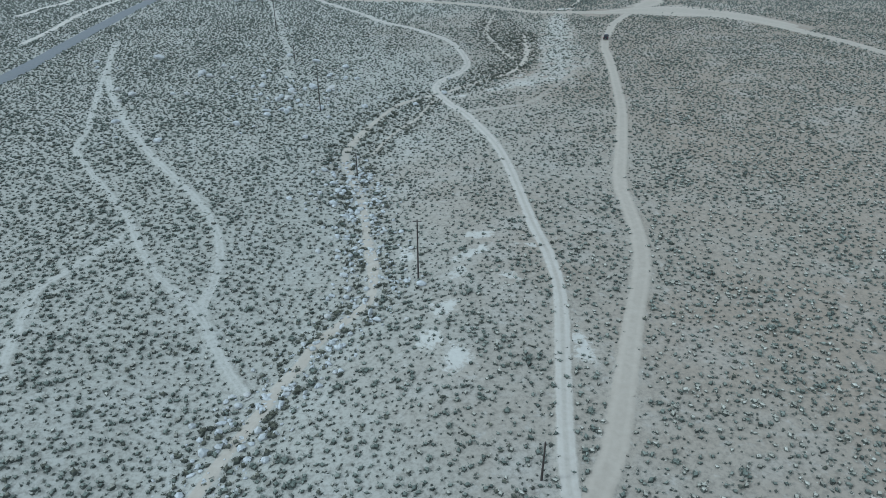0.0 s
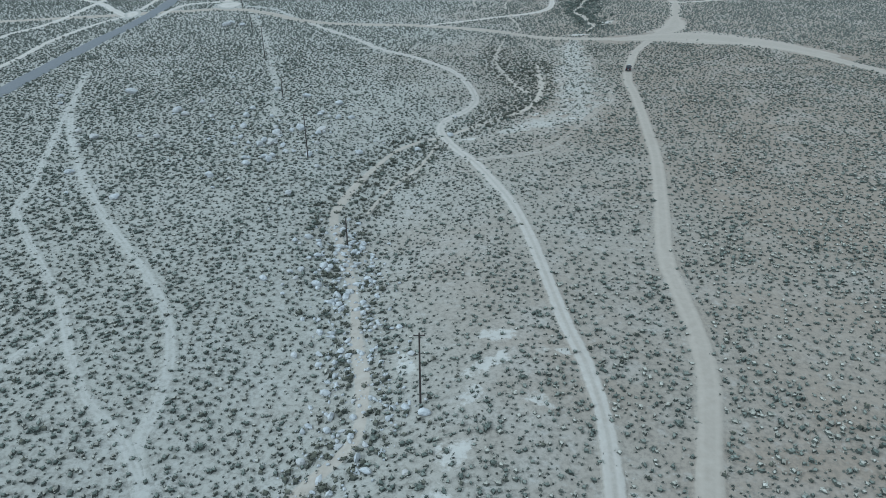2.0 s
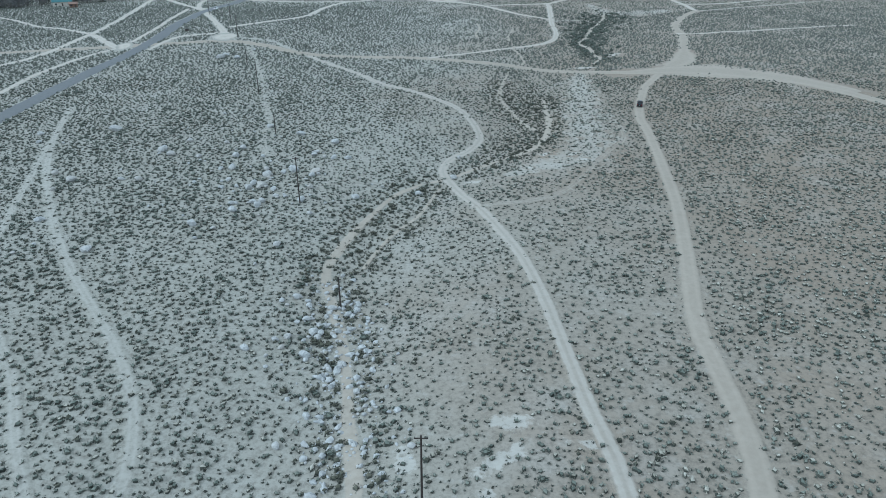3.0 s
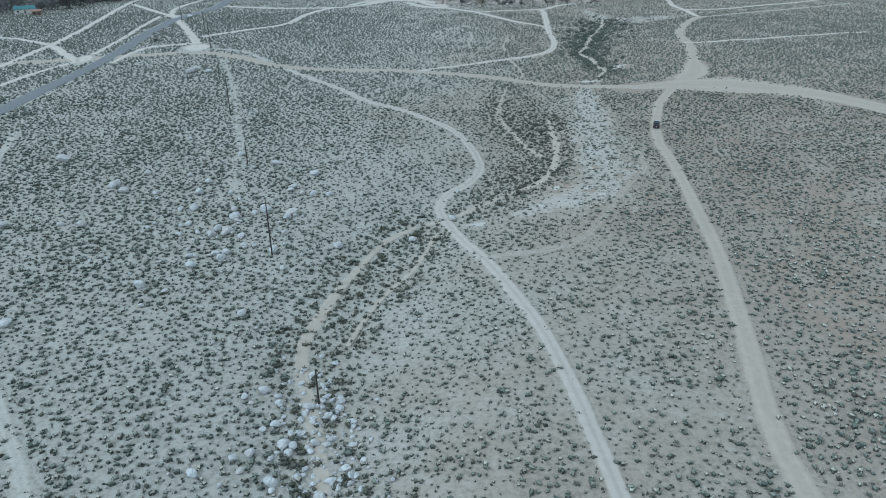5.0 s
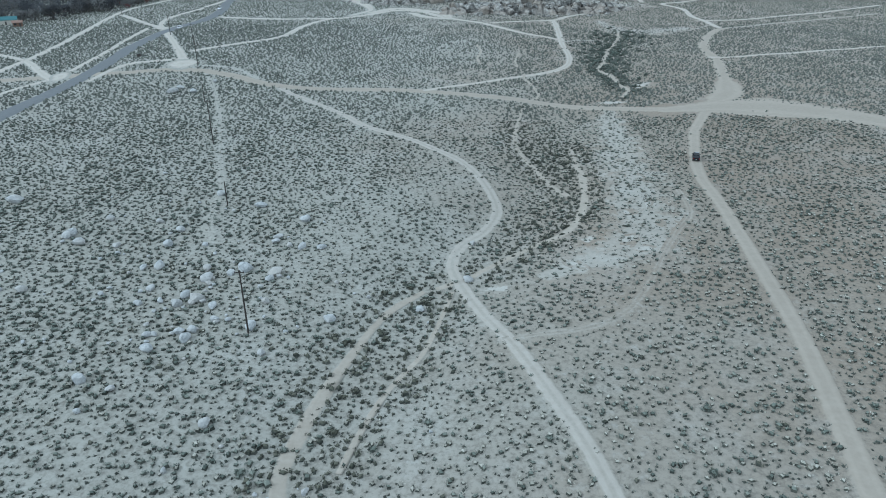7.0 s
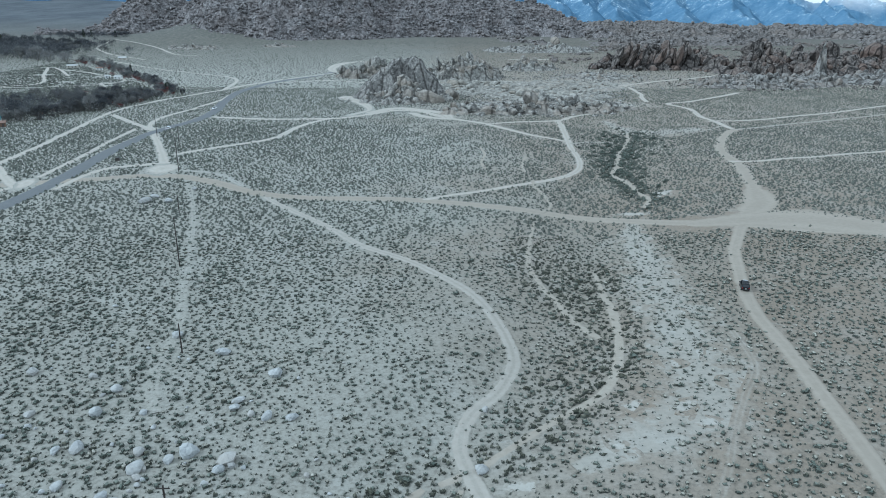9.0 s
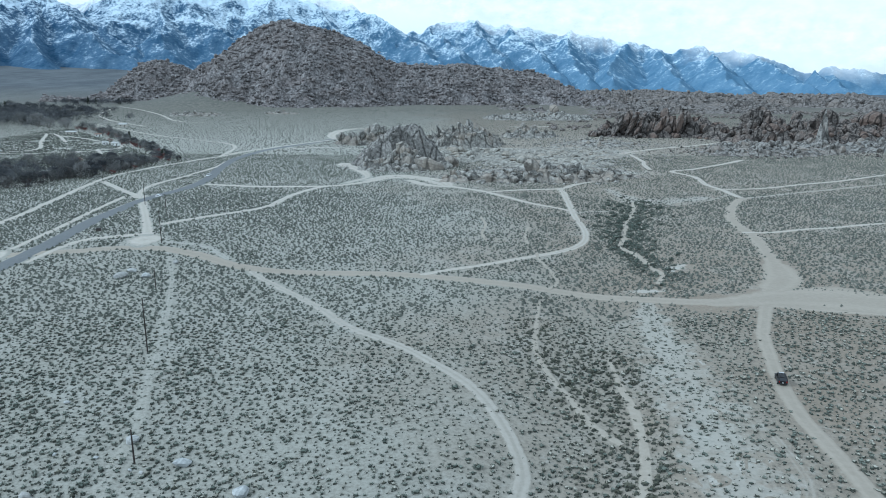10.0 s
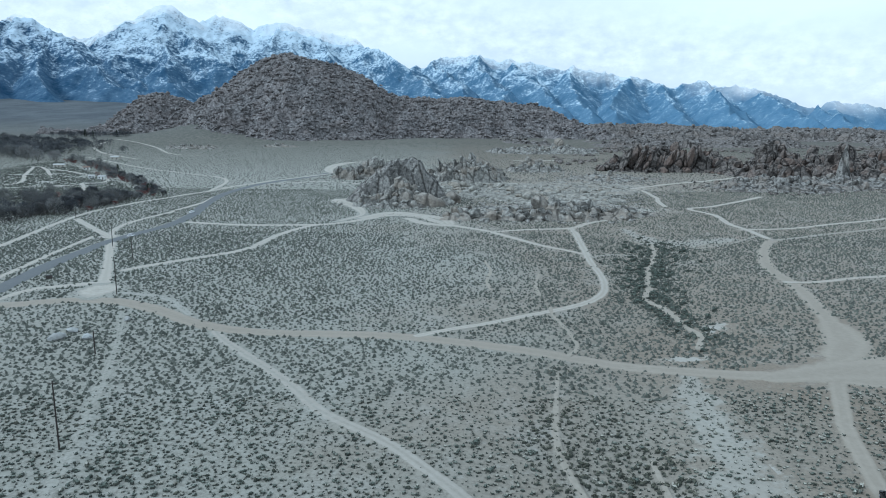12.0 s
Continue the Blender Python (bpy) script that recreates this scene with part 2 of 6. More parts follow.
WHITE_WALL = plain_material("white_siding", (0.74, 0.74, 0.72), 0.7, vary=0.08)
BROWN_WALL = plain_material("brown_boards", (0.16, 0.10, 0.07), 0.85)
TEAL_ROOF = plain_material("teal_metal_roof", (0.02, 0.105, 0.115), 0.5, vary=0.15)
WHITE_ROOF = plain_material("pale_roofing", (0.40, 0.40, 0.39), 0.8, vary=0.1)
BROWN_ROOF = plain_material("brown_roofing", (0.20, 0.13, 0.10), 0.85)
DARKTRIM = plain_material("dark_door_paint", (0.06, 0.05, 0.045), 0.6)
WINDOW = plain_material("window_glass", (0.03, 0.04, 0.05), 0.1, vary=0.1)
BLACKPAINT = plain_material("black_car_paint", (0.008, 0.009, 0.011), 0.32, vary=0.3, scale=6.0, spec=0.25)
WHITEPAINT = plain_material("white_car_paint", (0.78, 0.79, 0.80), 0.3, vary=0.04)
GLASS = plain_material("tinted_car_glass", (0.012, 0.014, 0.018), 0.06, vary=0.2, spec=0.6)
RUBBER = plain_material("tyre_rubber", (0.02, 0.02, 0.02), 0.9)
STEEL = plain_material("alloy", (0.30, 0.30, 0.31), 0.4, 0.9)
TRIM = plain_material("black_plastic", (0.02, 0.02, 0.021), 0.7)
TAIL = plain_material("red_lens", (0.35, 0.02, 0.02), 0.25, vary=0.1)
LENS = plain_material("clear_lens", (0.62, 0.64, 0.66), 0.2, vary=0.1)
PLATE = plain_material("plate_paint", (0.6, 0.6, 0.58), 0.5, vary=0.05)
POLEWOOD = plain_material("creosoted_pole_wood", (0.035, 0.028, 0.024), 0.8)


# ---- shapes ----
def height(x, y):
    """The lie of the land: a shallow valley along the wash, a plain beyond, a fan that climbs to the range."""
    xw = np.interp(y, (0, 60, 110, 140, 200, 232, 260, 330, 470, 600), (-60, -40, -24, -18, -14, 0, 22, 38, 85, 110))
    depth = np.interp(y, (0, 110, 250, 330, 480, 620), (3.0, 2.8, 2.6, 1.6, 2.5, 0.0))
    z = -4.0 - depth * np.exp(-((x - xw) / 20.0) ** 2)
    z = z + np.clip((520.0 - y) / 250.0, 0, 1) * 1.6 * np.clip(x / 100.0, 0, 1.5) ** 2
    z = z - 1.5 * np.clip((420.0 - y) / 150.0, 0, 1) * np.clip(-x / 45.0, 0, 1)
    z = z + 3.0 * np.exp(-((x + 130) / 70.0) ** 2 - ((y - 430) / 90.0) ** 2)
    r = np.hypot(x, y)
    az = np.degrees(np.arctan2(x, np.maximum(y, 1.0)))
    z = z + 0.02 * np.clip(r - 800.0, 0, 900)
    z = z + 44.0 * np.exp(-((x + 470) / 105.0) ** 2) * np.clip((y - 1520.0) / 190.0, 0, 1) * np.clip((2100.0 - y) / 250.0, 0, 1)
    fan = np.clip((r - 1700.0) / 2500.0, 0, 1.15)
    return z + 165.0 * fan ** 1.4 * np.interp(az, (-40, -20, 0, 15), (1.0, 1.0, 0.5, 0.0))


def lattice(ix, iy, seed):
    """A repeatable random number, 0 to 1, for each whole-numbered place."""
    h = (ix.astype(np.int64) * 374761393 + iy.astype(np.int64) * 668265263 + seed * 144665) & 0x7FFFFFFF
    h = ((h ^ (h >> 13)) * 1274126177) & 0x7FFFFFFF
    return ((h ^ (h >> 16)) & 0xFFFFF) / float(0xFFFFF)


def value_noise(x, y, seed=0):
    ix, iy = np.floor(x), np.floor(y)
    fx, fy = x - ix, y - iy
    fx, fy = fx * fx * (3 - 2 * fx), fy * fy * (3 - 2 * fy)
    a, b = lattice(ix, iy, seed), lattice(ix + 1, iy, seed)
    c, d = lattice(ix, iy + 1, seed), lattice(ix + 1, iy + 1, seed)
    return (a + (b - a) * fx) * (1 - fy) + (c + (d - c) * fx) * fy


def fbm(x, y, octaves=4, seed=0):
    total, size = 0.0, 0.0
    for o in range(octaves):
        total = total + value_noise(x * 2 ** o, y * 2 ** o, seed + o) / 2 ** o
        size += 1 / 2 ** o
    return total / size


def ridged(x, y, octaves=5, seed=0):
    total, size, weight = 0.0, 0.0, 1.0
    for o in range(octaves):
        n = (1 - np.abs(2 * value_noise(x * 2 ** o, y * 2 ** o, seed + o) - 1)) ** 2
        total, size = total + n * weight / 1.9 ** o, size + 1 / 1.9 ** o
        weight = np.clip(n * 1.6, 0, 1)
    return total / size


def blocks(x, y, seed=0):
    """Tilted blocks with cracks between them, as heights of about 0 to 1."""
    ix, iy = np.floor(x), np.floor(y)
    first, second, h = np.full(x.shape, 9.0), np.full(x.shape, 9.0), np.zeros(x.shape)
    for dx in (-1, 0, 1):
        for dy in (-1, 0, 1):
            cx, cy = ix + dx, iy + dy
            ox, oy = x - cx - lattice(cx, cy, seed), y - cy - lattice(cx, cy, seed + 7)
            d = np.maximum(np.abs(ox * 0.9 + oy * 0.3), np.abs(oy * 0.9 - ox * 0.3)) * 0.6 + np.hypot(ox, oy) * 0.45
            top = lattice(cx, cy, seed + 13) + (lattice(cx, cy, seed + 17) - 0.5) * 1.5 * ox + (lattice(cx, cy, seed + 19) - 0.5) * 1.5 * oy
            nearer = d < first
            second = np.where(nearer, first, np.minimum(second, d))
            h = np.where(nearer, top, h)
            first = np.where(nearer, d, first)
    return h - 0.55 * (1 - np.clip((second - first) / 0.16, 0, 1))


def mesh_of(name, verts, faces, smooth=False):
    """A mesh from arrays: verts (n, 3), faces (m, 3) or (m, 4)."""
    me = bpy.data.meshes.new(name)
    verts, faces = np.ascontiguousarray(verts, dtype=np.float32), np.ascontiguousarray(faces, dtype=np.int32)
    k = faces.shape[1]
    me.vertices.add(len(verts))
    me.vertices.foreach_set("co", verts.ravel())
    me.loops.add(faces.size)
    me.loops.foreach_set("vertex_index", faces.ravel())
    me.polygons.add(len(faces))
    me.polygons.foreach_set("loop_start", np.arange(0, faces.size, k, dtype=np.int32))
    me.polygons.foreach_set("loop_total", np.full(len(faces), k, dtype=np.int32))
    me.polygons.foreach_set("use_smooth", np.full(len(faces), smooth))
    me.update(calc_edges=True)
    return me


def grid_faces(rows, cols):
    i = np.arange(rows * cols).reshape(rows, cols)
    return np.stack([i[:-1, :-1], i[:-1, 1:], i[1:, 1:], i[1:, :-1]], -1).reshape(-1, 4)


def thing(name, me, material, label="", category="", kind="", group=""):
    ob = new(name, me)
    if material is not None:
        me.materials.append(material)
    return tagged(ob, label, category, group, kind)


def part(name, bm, material, parent, label=""):
    """A bmesh, or a mesh, as one object under its thing."""
    if isinstance(bm, bmesh.types.BMesh):
        me = bpy.data.meshes.new(name)
        bm.to_mesh(me)
        bm.free()
    else:
        me = bm
    if material is not None and not me.materials:
        me.materials.append(material)
    ob = new(name, me)
    ob.parent = parent
    return tagged(ob, label)


# ---- the ground: one sheet, fine where the walk passes, coarse towards the horizon ----
def spread(lo, hi, step, far):
    inner = list(np.arange(lo, hi + step / 2, step))
    out_lo, out_hi, s, a, b = [], [], step, lo, hi
    while a > -far or b < far:
        s = min(s * 1.12, 95.0)
        a, b = a - s, b + s
        if a > -far:
            out_lo.append(a)
        if b < far:
            out_hi.append(b)
    return np.array([-far] + out_lo[::-1] + inner + out_hi + [far])


GX, GY = spread(-260, 260, 5.0, 4900.0), spread(20, 760, 5.0, 4900.0)


def rough_height(x, y):
    near = np.clip((1500.0 - np.hypot(x, y)) / 600.0, 0.15, 1)
    return height(x, y) + (fbm(x / 34.0, y / 34.0, 2, 5) - 0.5) * 0.9 * near + (fbm(x / 260.0, y / 260.0, 3, 9) - 0.5) * 3.0 * np.clip((y - 600.0) / 500.0, 0, 1)


MX, MY = np.meshgrid(GX, GY)
GZ = rough_height(MX, MY)


def ground_z(x, y):
    """The height of the built ground sheet."""
    x, y = np.asarray(x, float), np.asarray(y, float)
    i = np.clip(np.searchsorted(GX, x) - 1, 0, len(GX) - 2)
    j = np.clip(np.searchsorted(GY, y) - 1, 0, len(GY) - 2)
    u, v = (x - GX[i]) / (GX[i + 1] - GX[i]), (y - GY[j]) / (GY[j + 1] - GY[j])
    return (GZ[j, i] * (1 - u) + GZ[j, i + 1] * u) * (1 - v) + (GZ[j + 1, i] * (1 - u) + GZ[j + 1, i + 1] * u) * v


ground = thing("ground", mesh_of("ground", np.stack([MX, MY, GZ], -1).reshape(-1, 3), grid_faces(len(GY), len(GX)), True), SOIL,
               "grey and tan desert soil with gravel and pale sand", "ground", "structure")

# ---- roads, tracks and dry washes, laid on the ground ----
CLEAR_X0, CLEAR_Y0, CLEAR_W, CLEAR_H = -460, 20, 960, 1000
CLEAR = np.zeros((CLEAR_H, CLEAR_W))     # where no brush grows
LUSH = np.zeros((CLEAR_H, CLEAR_W))      # banks of the washes, where it grows thick


def stamp(field, pts, radius, value=1.0, soft=1.2):
    k = int(math.ceil(radius)) + 1
    oy, ox = np.mgrid[-k:k + 1, -k:k + 1]
    for x, y in pts:
        cx, cy = int(round(x - CLEAR_X0)), int(round(y - CLEAR_Y0))
        if k < cx < CLEAR_W - k - 1 and k < cy < CLEAR_H - k - 1:
            d = np.hypot(ox + cx + CLEAR_X0 - x, oy + cy + CLEAR_Y0 - y)
            fall = value * np.clip((radius - d) / soft + 0.5, 0, 1)
            sl = field[cy - k:cy + k + 1, cx - k:cx + k + 1]
            np.maximum(sl, fall, out=sl)


def smooth_line(pts, step=1.5):
    """A rounded line (Catmull-Rom) through the given plan points."""
    p = np.array(pts, float)
    p = np.vstack([2 * p[0] - p[1], p, 2 * p[-1] - p[-2]])
    out = []
    for a, b, c, d in zip(p[:-3], p[1:-2], p[2:-1], p[3:]):
        n = max(2, int(np.hypot(*(c - b)) / step))
        u = np.linspace(0, 1, n, endpoint=False)[:, None]
        out.append(0.5 * (2 * b + (c - a) * u + (2 * a - 5 * b + 4 * c - d) * u ** 2 + (3 * b - a - 3 * c + d) * u ** 3))
    return np.vstack(out + [p[-2:-1]])


LAID = [0.03]


def lay_strip(name, pts, width, material, label, category="track", clear=1.0, lush=0.0, wobble=0.12, margin=1.45):
    """A strip draped on the ground; width is the worn part's, one number or one for each end."""
    line = smooth_line(pts)
    n = len(line)
    along = np.gradient(line, axis=0)
    along /= np.maximum(np.hypot(*along.T), 1e-6)[:, None]
    side = np.stack([along[:, 1], -along[:, 0]], 1)
    w = np.interp(np.linspace(0, 1, n), np.linspace(0, 1, len(np.atleast_1d(width))), np.atleast_1d(width))
    stamp(CLEAR, line, float(w.mean()) * 0.5, clear)
    if lush:
        stamp(LUSH, line, lush, soft=lush)
    d_end = np.minimum(np.arange(n), np.arange(n)[::-1]) * 1.5 + 0.4
    w = w * margin
    w = w * np.sqrt(1 - (1 - np.clip(d_end / (0.5 * w), 0, 1)) ** 2)
    s = np.arange(n) * 1.5
    cols = 7
    rows = []
    for j in range(cols):
        u = j / (cols - 1)
        shift = (u - 0.5) * w * (1 + wobble * (fbm(s / 9 + 31 * j, s * 0 + 3.3, 2, 21) - 0.5) * 2)
        q = line + side * shift[:, None]
        rows.append(np.column_stack([q, ground_z(q[:, 0], q[:, 1]) + (LAID[0] if 0 < j < cols - 1 else -0.08)]))
    LAID[0] += 0.0025
    verts = np.stack(rows, 1).reshape(-1, 3)
    faces = grid_faces(n, cols)
    me = mesh_of(name, verts, faces, True)
    uv = me.uv_layers.new(name="UVMap")
    flat = np.stack([np.tile(np.linspace(0, 1, cols), n), np.repeat(s, cols)], 1)
    uv.data.foreach_set("uv", flat[faces.ravel()].astype(np.float32).ravel())
    return thing(name, me, material, label, category, "structure")


def lay_patch(name, x, y, rx, ry, turn, material, label, clear=0.4):
    """A rounded patch of other soil that frays into the ground round it."""
    rings, spokes = 7, 40
    verts, u = [], []
    for i in range(rings + 1):
        for k in range(spokes):
            a = 2 * math.pi * k / spokes
            f = i / rings * (1 + 0.35 * (value_noise(np.array([2 + math.cos(a) * 1.7 + x]), np.array([2 + math.sin(a) * 1.7 + y]), 4)[0] - 0.5))
            px, py = math.cos(a) * rx * f, math.sin(a) * ry * f
            c, s = math.cos(radians(turn)), math.sin(radians(turn))
            verts.append((x + c * px - s * py, y + s * px + c * py))
            u.append(0.5 + 0.5 * i / rings)
    verts = np.array(verts)
    z = ground_z(verts[:, 0], verts[:, 1]) + np.where(np.array(u) > 0.99, -0.06, LAID[0])
    LAID[0] += 0.0015
    faces = np.array([(i * spokes + k, i * spokes + (k + 1) % spokes, (i + 1) * spokes + (k + 1) % spokes, (i + 1) * spokes + k) for i in range(rings) for k in range(spokes)])
    me = mesh_of(name, np.column_stack([verts, z]), faces, True)
    uv = me.uv_layers.new(name="UVMap")
    uv.data.foreach_set("uv", np.column_stack([np.array(u)[faces.ravel()], np.zeros(faces.size)]).astype(np.float32).ravel())
    for f in (0.2, 0.45):
        k = 24
        ring = [(x + math.cos(radians(turn)) * math.cos(6.283 * i / k) * rx * f - math.sin(radians(turn)) * math.sin(6.283 * i / k) * ry * f,
                 y + math.sin(radians(turn)) * math.cos(6.283 * i / k) * rx * f + math.cos(radians(turn)) * math.sin(6.283 * i / k) * ry * f) for i in range(k)]
        stamp(CLEAR, ring, min(rx, ry) * 0.3, clear)
    return thing(name, me, material, label, "sand patch", "structure")


# pale sand patches first, then the washes, then the roads over them
for px_, py_, rx_, ry_, turn_ in ((95, 700, 70, 45, 10), (150, 790, 60, 70, 0), (60, 650, 60, 24, 10), (130, 640, 40, 30, 0), (8, 122.5, 6.5, 3.2, 0), (6, 115, 7, 2.6, 40), (0, 96, 6, 3.5, 30), (3, 107, 5, 3, 60), (17.5, 117.5, 4.5, 2.2, 0), (22.6, 86, 3.2, 8, 0), (50, 312, 4, 10, 0), (49.5, 290, 6.5, 5, 0), (42, 270, 7, 3.2, 20), (49, 263, 6, 3.2, 10), (44, 249, 6, 4, 0),
                                  (35.5, 231, 5, 3.6, 0), (27.8, 236.5, 6, 3, 15), (21, 228.5, 5, 2.6, 10), (6.4, 217.5, 3.2, 3, 0), (61, 355, 9, 4, 10), 
                                  (78, 380, 10, 6, 40), (2, 82, 4, 5, 0), (-2, 88, 3, 5, 0), (12, 106, 3, 5, 0), (-7, 116, 3, 6, 0)):
    lay_patch("pale_sand", px_, py_, rx_, ry_, turn_, PALE, "pale whitish alkali sand among the brush")

for k, (px_, py_) in enumerate(smooth_line([(53, 330), (50, 305), (48, 284), (46, 264), (43, 249), (37, 234), (27, 227)], 5.0)):
    lay_patch("pale_sand", px_ + 5.5 * math.sin(k * 2.3), py_ + 2 * math.sin(k * 1.7), 3.4 + 1.4 * math.sin(k * 3.1), 2.6 + 0.9 * math.cos(k * 1.9), 40 * k, PALE, "pale whitish alkali sand among the brush", 0.3)
PALE_LABEL = "broad streak of pale alkali sand under thin brush"
lay_strip("pale_sand", [(57, 348), (52, 322), (49, 300), (47, 280), (45, 262), (42, 246), (36, 232), (26, 226), (14, 221)], (6, 12, 16, 20, 22, 22, 16, 8), PALE_BAND, PALE_LABEL, "sand patch", clear=0.12)
lay_strip("pale_sand", [(101, 567), (103, 545), (108, 524), (125, 519), (150, 530)], (6, 12, 30, 26, 12), PALE_BAND, PALE_LABEL, "sand patch", clear=0.3)
lay_strip("pale_sand", [(20, 830), (60, 815), (110, 800), (150, 770)], (30, 50, 60, 40), PALE_BAND, "pale bare sand between the outcrops", "sand patch", clear=0.4)

WASH_LINE = [(-35, 48), (-31.7, 59.8), (-29.3, 67.4), (-26.9, 73.9), (-25.4, 78.7), (-22.8, 83.7), (-21, 89.4), (-17.8, 93.6), (-13.5, 99.7), (-13.4, 109.6), (-16.1, 126.1),
             (-19.1, 142.6), (-23.5, 158.3), (-26.3, 168.7), (-25.7, 176.6), (-21.1, 195), (-15.2, 210.2), (-8.2, 218.6)]
WASH_UPPER = [(-6, 219.5), (0.3, 222.8), (3, 225.4), (6.9, 228.7), (11, 232.2), (15.8, 235.9), (20, 239.1), (23, 241.6), (26.1, 246.5), (29, 253.2), (31.9, 264.4), (33.8, 277), (34.4, 288.4), (35.4, 304)]
WASH_SIDE = [(25.5, 344), (21.6, 325), (19, 309), (19.4, 299), (20.4, 291), (22.3, 284), (23.6, 276.5), (25, 271), (28, 265)]
WASH_SECOND = [(-2.7, 218), (-5.7, 206), (-8.2, 198), (-10.8, 193.5), (-14, 187.7), (-16.4, 181.3), (-19, 172)]
WASH_FAR = [(66, 362), (71, 373), (70.5, 382.6), (71, 394), (71, 405), (69, 417), (75.7, 434), (83.7, 463), (95.6, 492), (104, 522)]
lay_strip("wash", WASH_LINE, (2.4, 2.2, 2.2, 1.5), BED, "dry sandy stream bed with pale boulders", "dry wash", lush=5.0, wobble=0.5)
lay_strip("wash", WASH_UPPER, (1.6, 1.6, 2.2, 1.9, 1.0), BED, "dry sandy stream bed between dark scrub", "dry wash", lush=5.0, wobble=0.6)
lay_strip("wash", WASH_SIDE, (0.8, 1.5, 1.9, 1.5), BED, "narrow dry runnel through the brush", "dry wash", lush=5.0, wobble=0.6)
lay_strip("wash", WASH_SECOND, 1.0, BED, "narrow dry runnel through the brush", "dry wash", lush=4.0, wobble=0.6)
# the scrub thickens between the two arms of the wash
for lx_, ly_, lr_ in ((27, 341, 5.5), (26, 328, 8.5), (26, 315, 10.5), (25, 304, 10), (25, 293, 9), (25, 281, 7.5), (26.5, 267, 6.5), (23, 254, 7), (17, 243, 8), (11, 234, 8.5), (5, 226, 7)):
    stamp(LUSH, [(lx_, ly_)], lr_, 0.6, soft=5.0)
lay_strip("wash", WASH_FAR, (2.0, 2.8, 2.4), BED, "dry gully floor lined with green scrub", "dry wash", lush=6.0, wobble=0.6)

FAINT_LABEL = "faint pale wheel track through the brush"
lay_strip("track", [(-136, 287), (-123.6, 250.2), (-111.1, 223), (-92.7, 190.5), (-78.1, 168.9), (-65.8, 152.7), (-57.5, 141.8), (-49.2, 128.6), (-44.9, 117.5),
                    (-43.2, 107.7), (-42.8, 99.1), (-40.1, 93.1), (-35, 84.8), (-29.4, 77.3)], 2.3, FAINT, FAINT_LABEL, clear=0.8)
lay_strip("track", [(-124, 250.2), (-111, 211.2), (-102.2, 185.8), (-98.5, 170.9), (-91.9, 161.4), (-79, 144.7), (-69.8, 133.2), (-62.5, 120.8), (-54, 108.4),
                    (-46.7, 101.9), (-41, 94.5)], 2.0, FAINT, FAINT_LABEL, clear=0.7)
lay_strip("track", [(-68.4, 80.7), (-74.2, 102.2), (-72.3, 108.9), (-69, 118.4), (-66.2, 124.3)], 2.2, FAINT, FAINT_LABEL, clear=0.6)
lay_strip("track", [(-53.3, 237), (-57.6, 248.2), (-59.4, 260.8), (-61.4, 272.3), (-66.3, 288.7), (-73.9, 317.1), (-86, 356), (-97, 385), (-101, 394)], 2.5, OLD_RUTS,
          "faint service track along the pole line", clear=0.5)
lay_strip("track", [(55, 264), (53, 249), (47, 239), (40.5, 228), (34, 216), (27, 206), (19.3, 201.4), (10.6, 200.2), (5, 199.5)], 2.3, OLD_RUTS, FAINT_LABEL, clear=0.8)
lay_strip("track", [(15.2, 48), (15.5, 55.9), (16.5, 66.2), (18.3, 80.1), (20.1, 93.2), (20.9, 102.7), (20.5, 113.7), (19.1, 125.3), (17.8, 140.3), (16.5, 156.5), (14.2, 171.9),
                    (10.5, 186), (7.0, 197), (2.5, 208.6), (-1.3, 221.3), (-2.5, 229.2), (-0.3, 237.1), (5, 244.2), (8.8, 254.1), (8.4, 264.6), (6, 275.8), (1.8, 286.4),
                    (-4.4, 296), (-12.9, 307.3), (-22.2, 316.1), (-28.9, 323.2), (-37, 335.6), (-47.8, 349.3), (-60, 364), (-66, 373)], (2.7, 2.5, 2.7, 2.8), RUTS,
          "pale two-rut dirt track winding through the brush")
lay_strip("road", [(14, 44), (18.6, 55.9), (21.6, 61.3), (24.6, 69.4), (27.7, 78.8), (31.8, 91.5), (34.6, 99.8), (38.2, 111.3), (40, 122.4), (41, 135.4), (42, 147), (46.6, 166.5),
                   (51.7, 188), (55.8, 210.1), (61.4, 249.8), (64.6, 276), (74.4, 308), (81.1, 322.2), (91, 341.3), (110, 376), (118, 399), (126, 427), (129, 448),
                   (137, 473), (154, 508), (167, 526)], (3.5, 3.2, 3.0, 3.0, 3.2, 5.5, 5.5, 5.5), DIRT, "graded tan dirt road with faint wheel marks", "dirt road")
lay_strip("road", [(-230, 376), (-182, 384), (-137, 391), (-128, 394), (-118, 397), (-105, 397), (-88, 390), (-75, 380), (-63, 374.5), (-47, 372), (-31, 372), (-15, 370), (0, 366),
                   (15, 360), (29, 355.5), (43, 351), (55.5, 347.1), (67.3, 342.3), (77, 340.2), (86, 339), (98, 334), (112, 329), (127, 325), (137.3, 314), (153, 277), (168, 240)],
          (6.0, 6.0, 5.5, 5.5, 6.5, 5.0), DIRT, "wide graded dirt road across the flat", "dirt road")
lay_strip("road", [(72, 339), (86, 341), (101, 343), (116, 338), (134, 322), (150, 296)], (5.0, 13.0, 24.0, 20.0, 12.0, 5.0), DIRT, "broad worn dirt apron where the roads meet", "dirt road")
lay_strip("road", [(96, 350), (106, 362), (113, 382)], (9.0, 12.0, 7.0), DIRT, "flared dirt mouth of the side road", "dirt road")
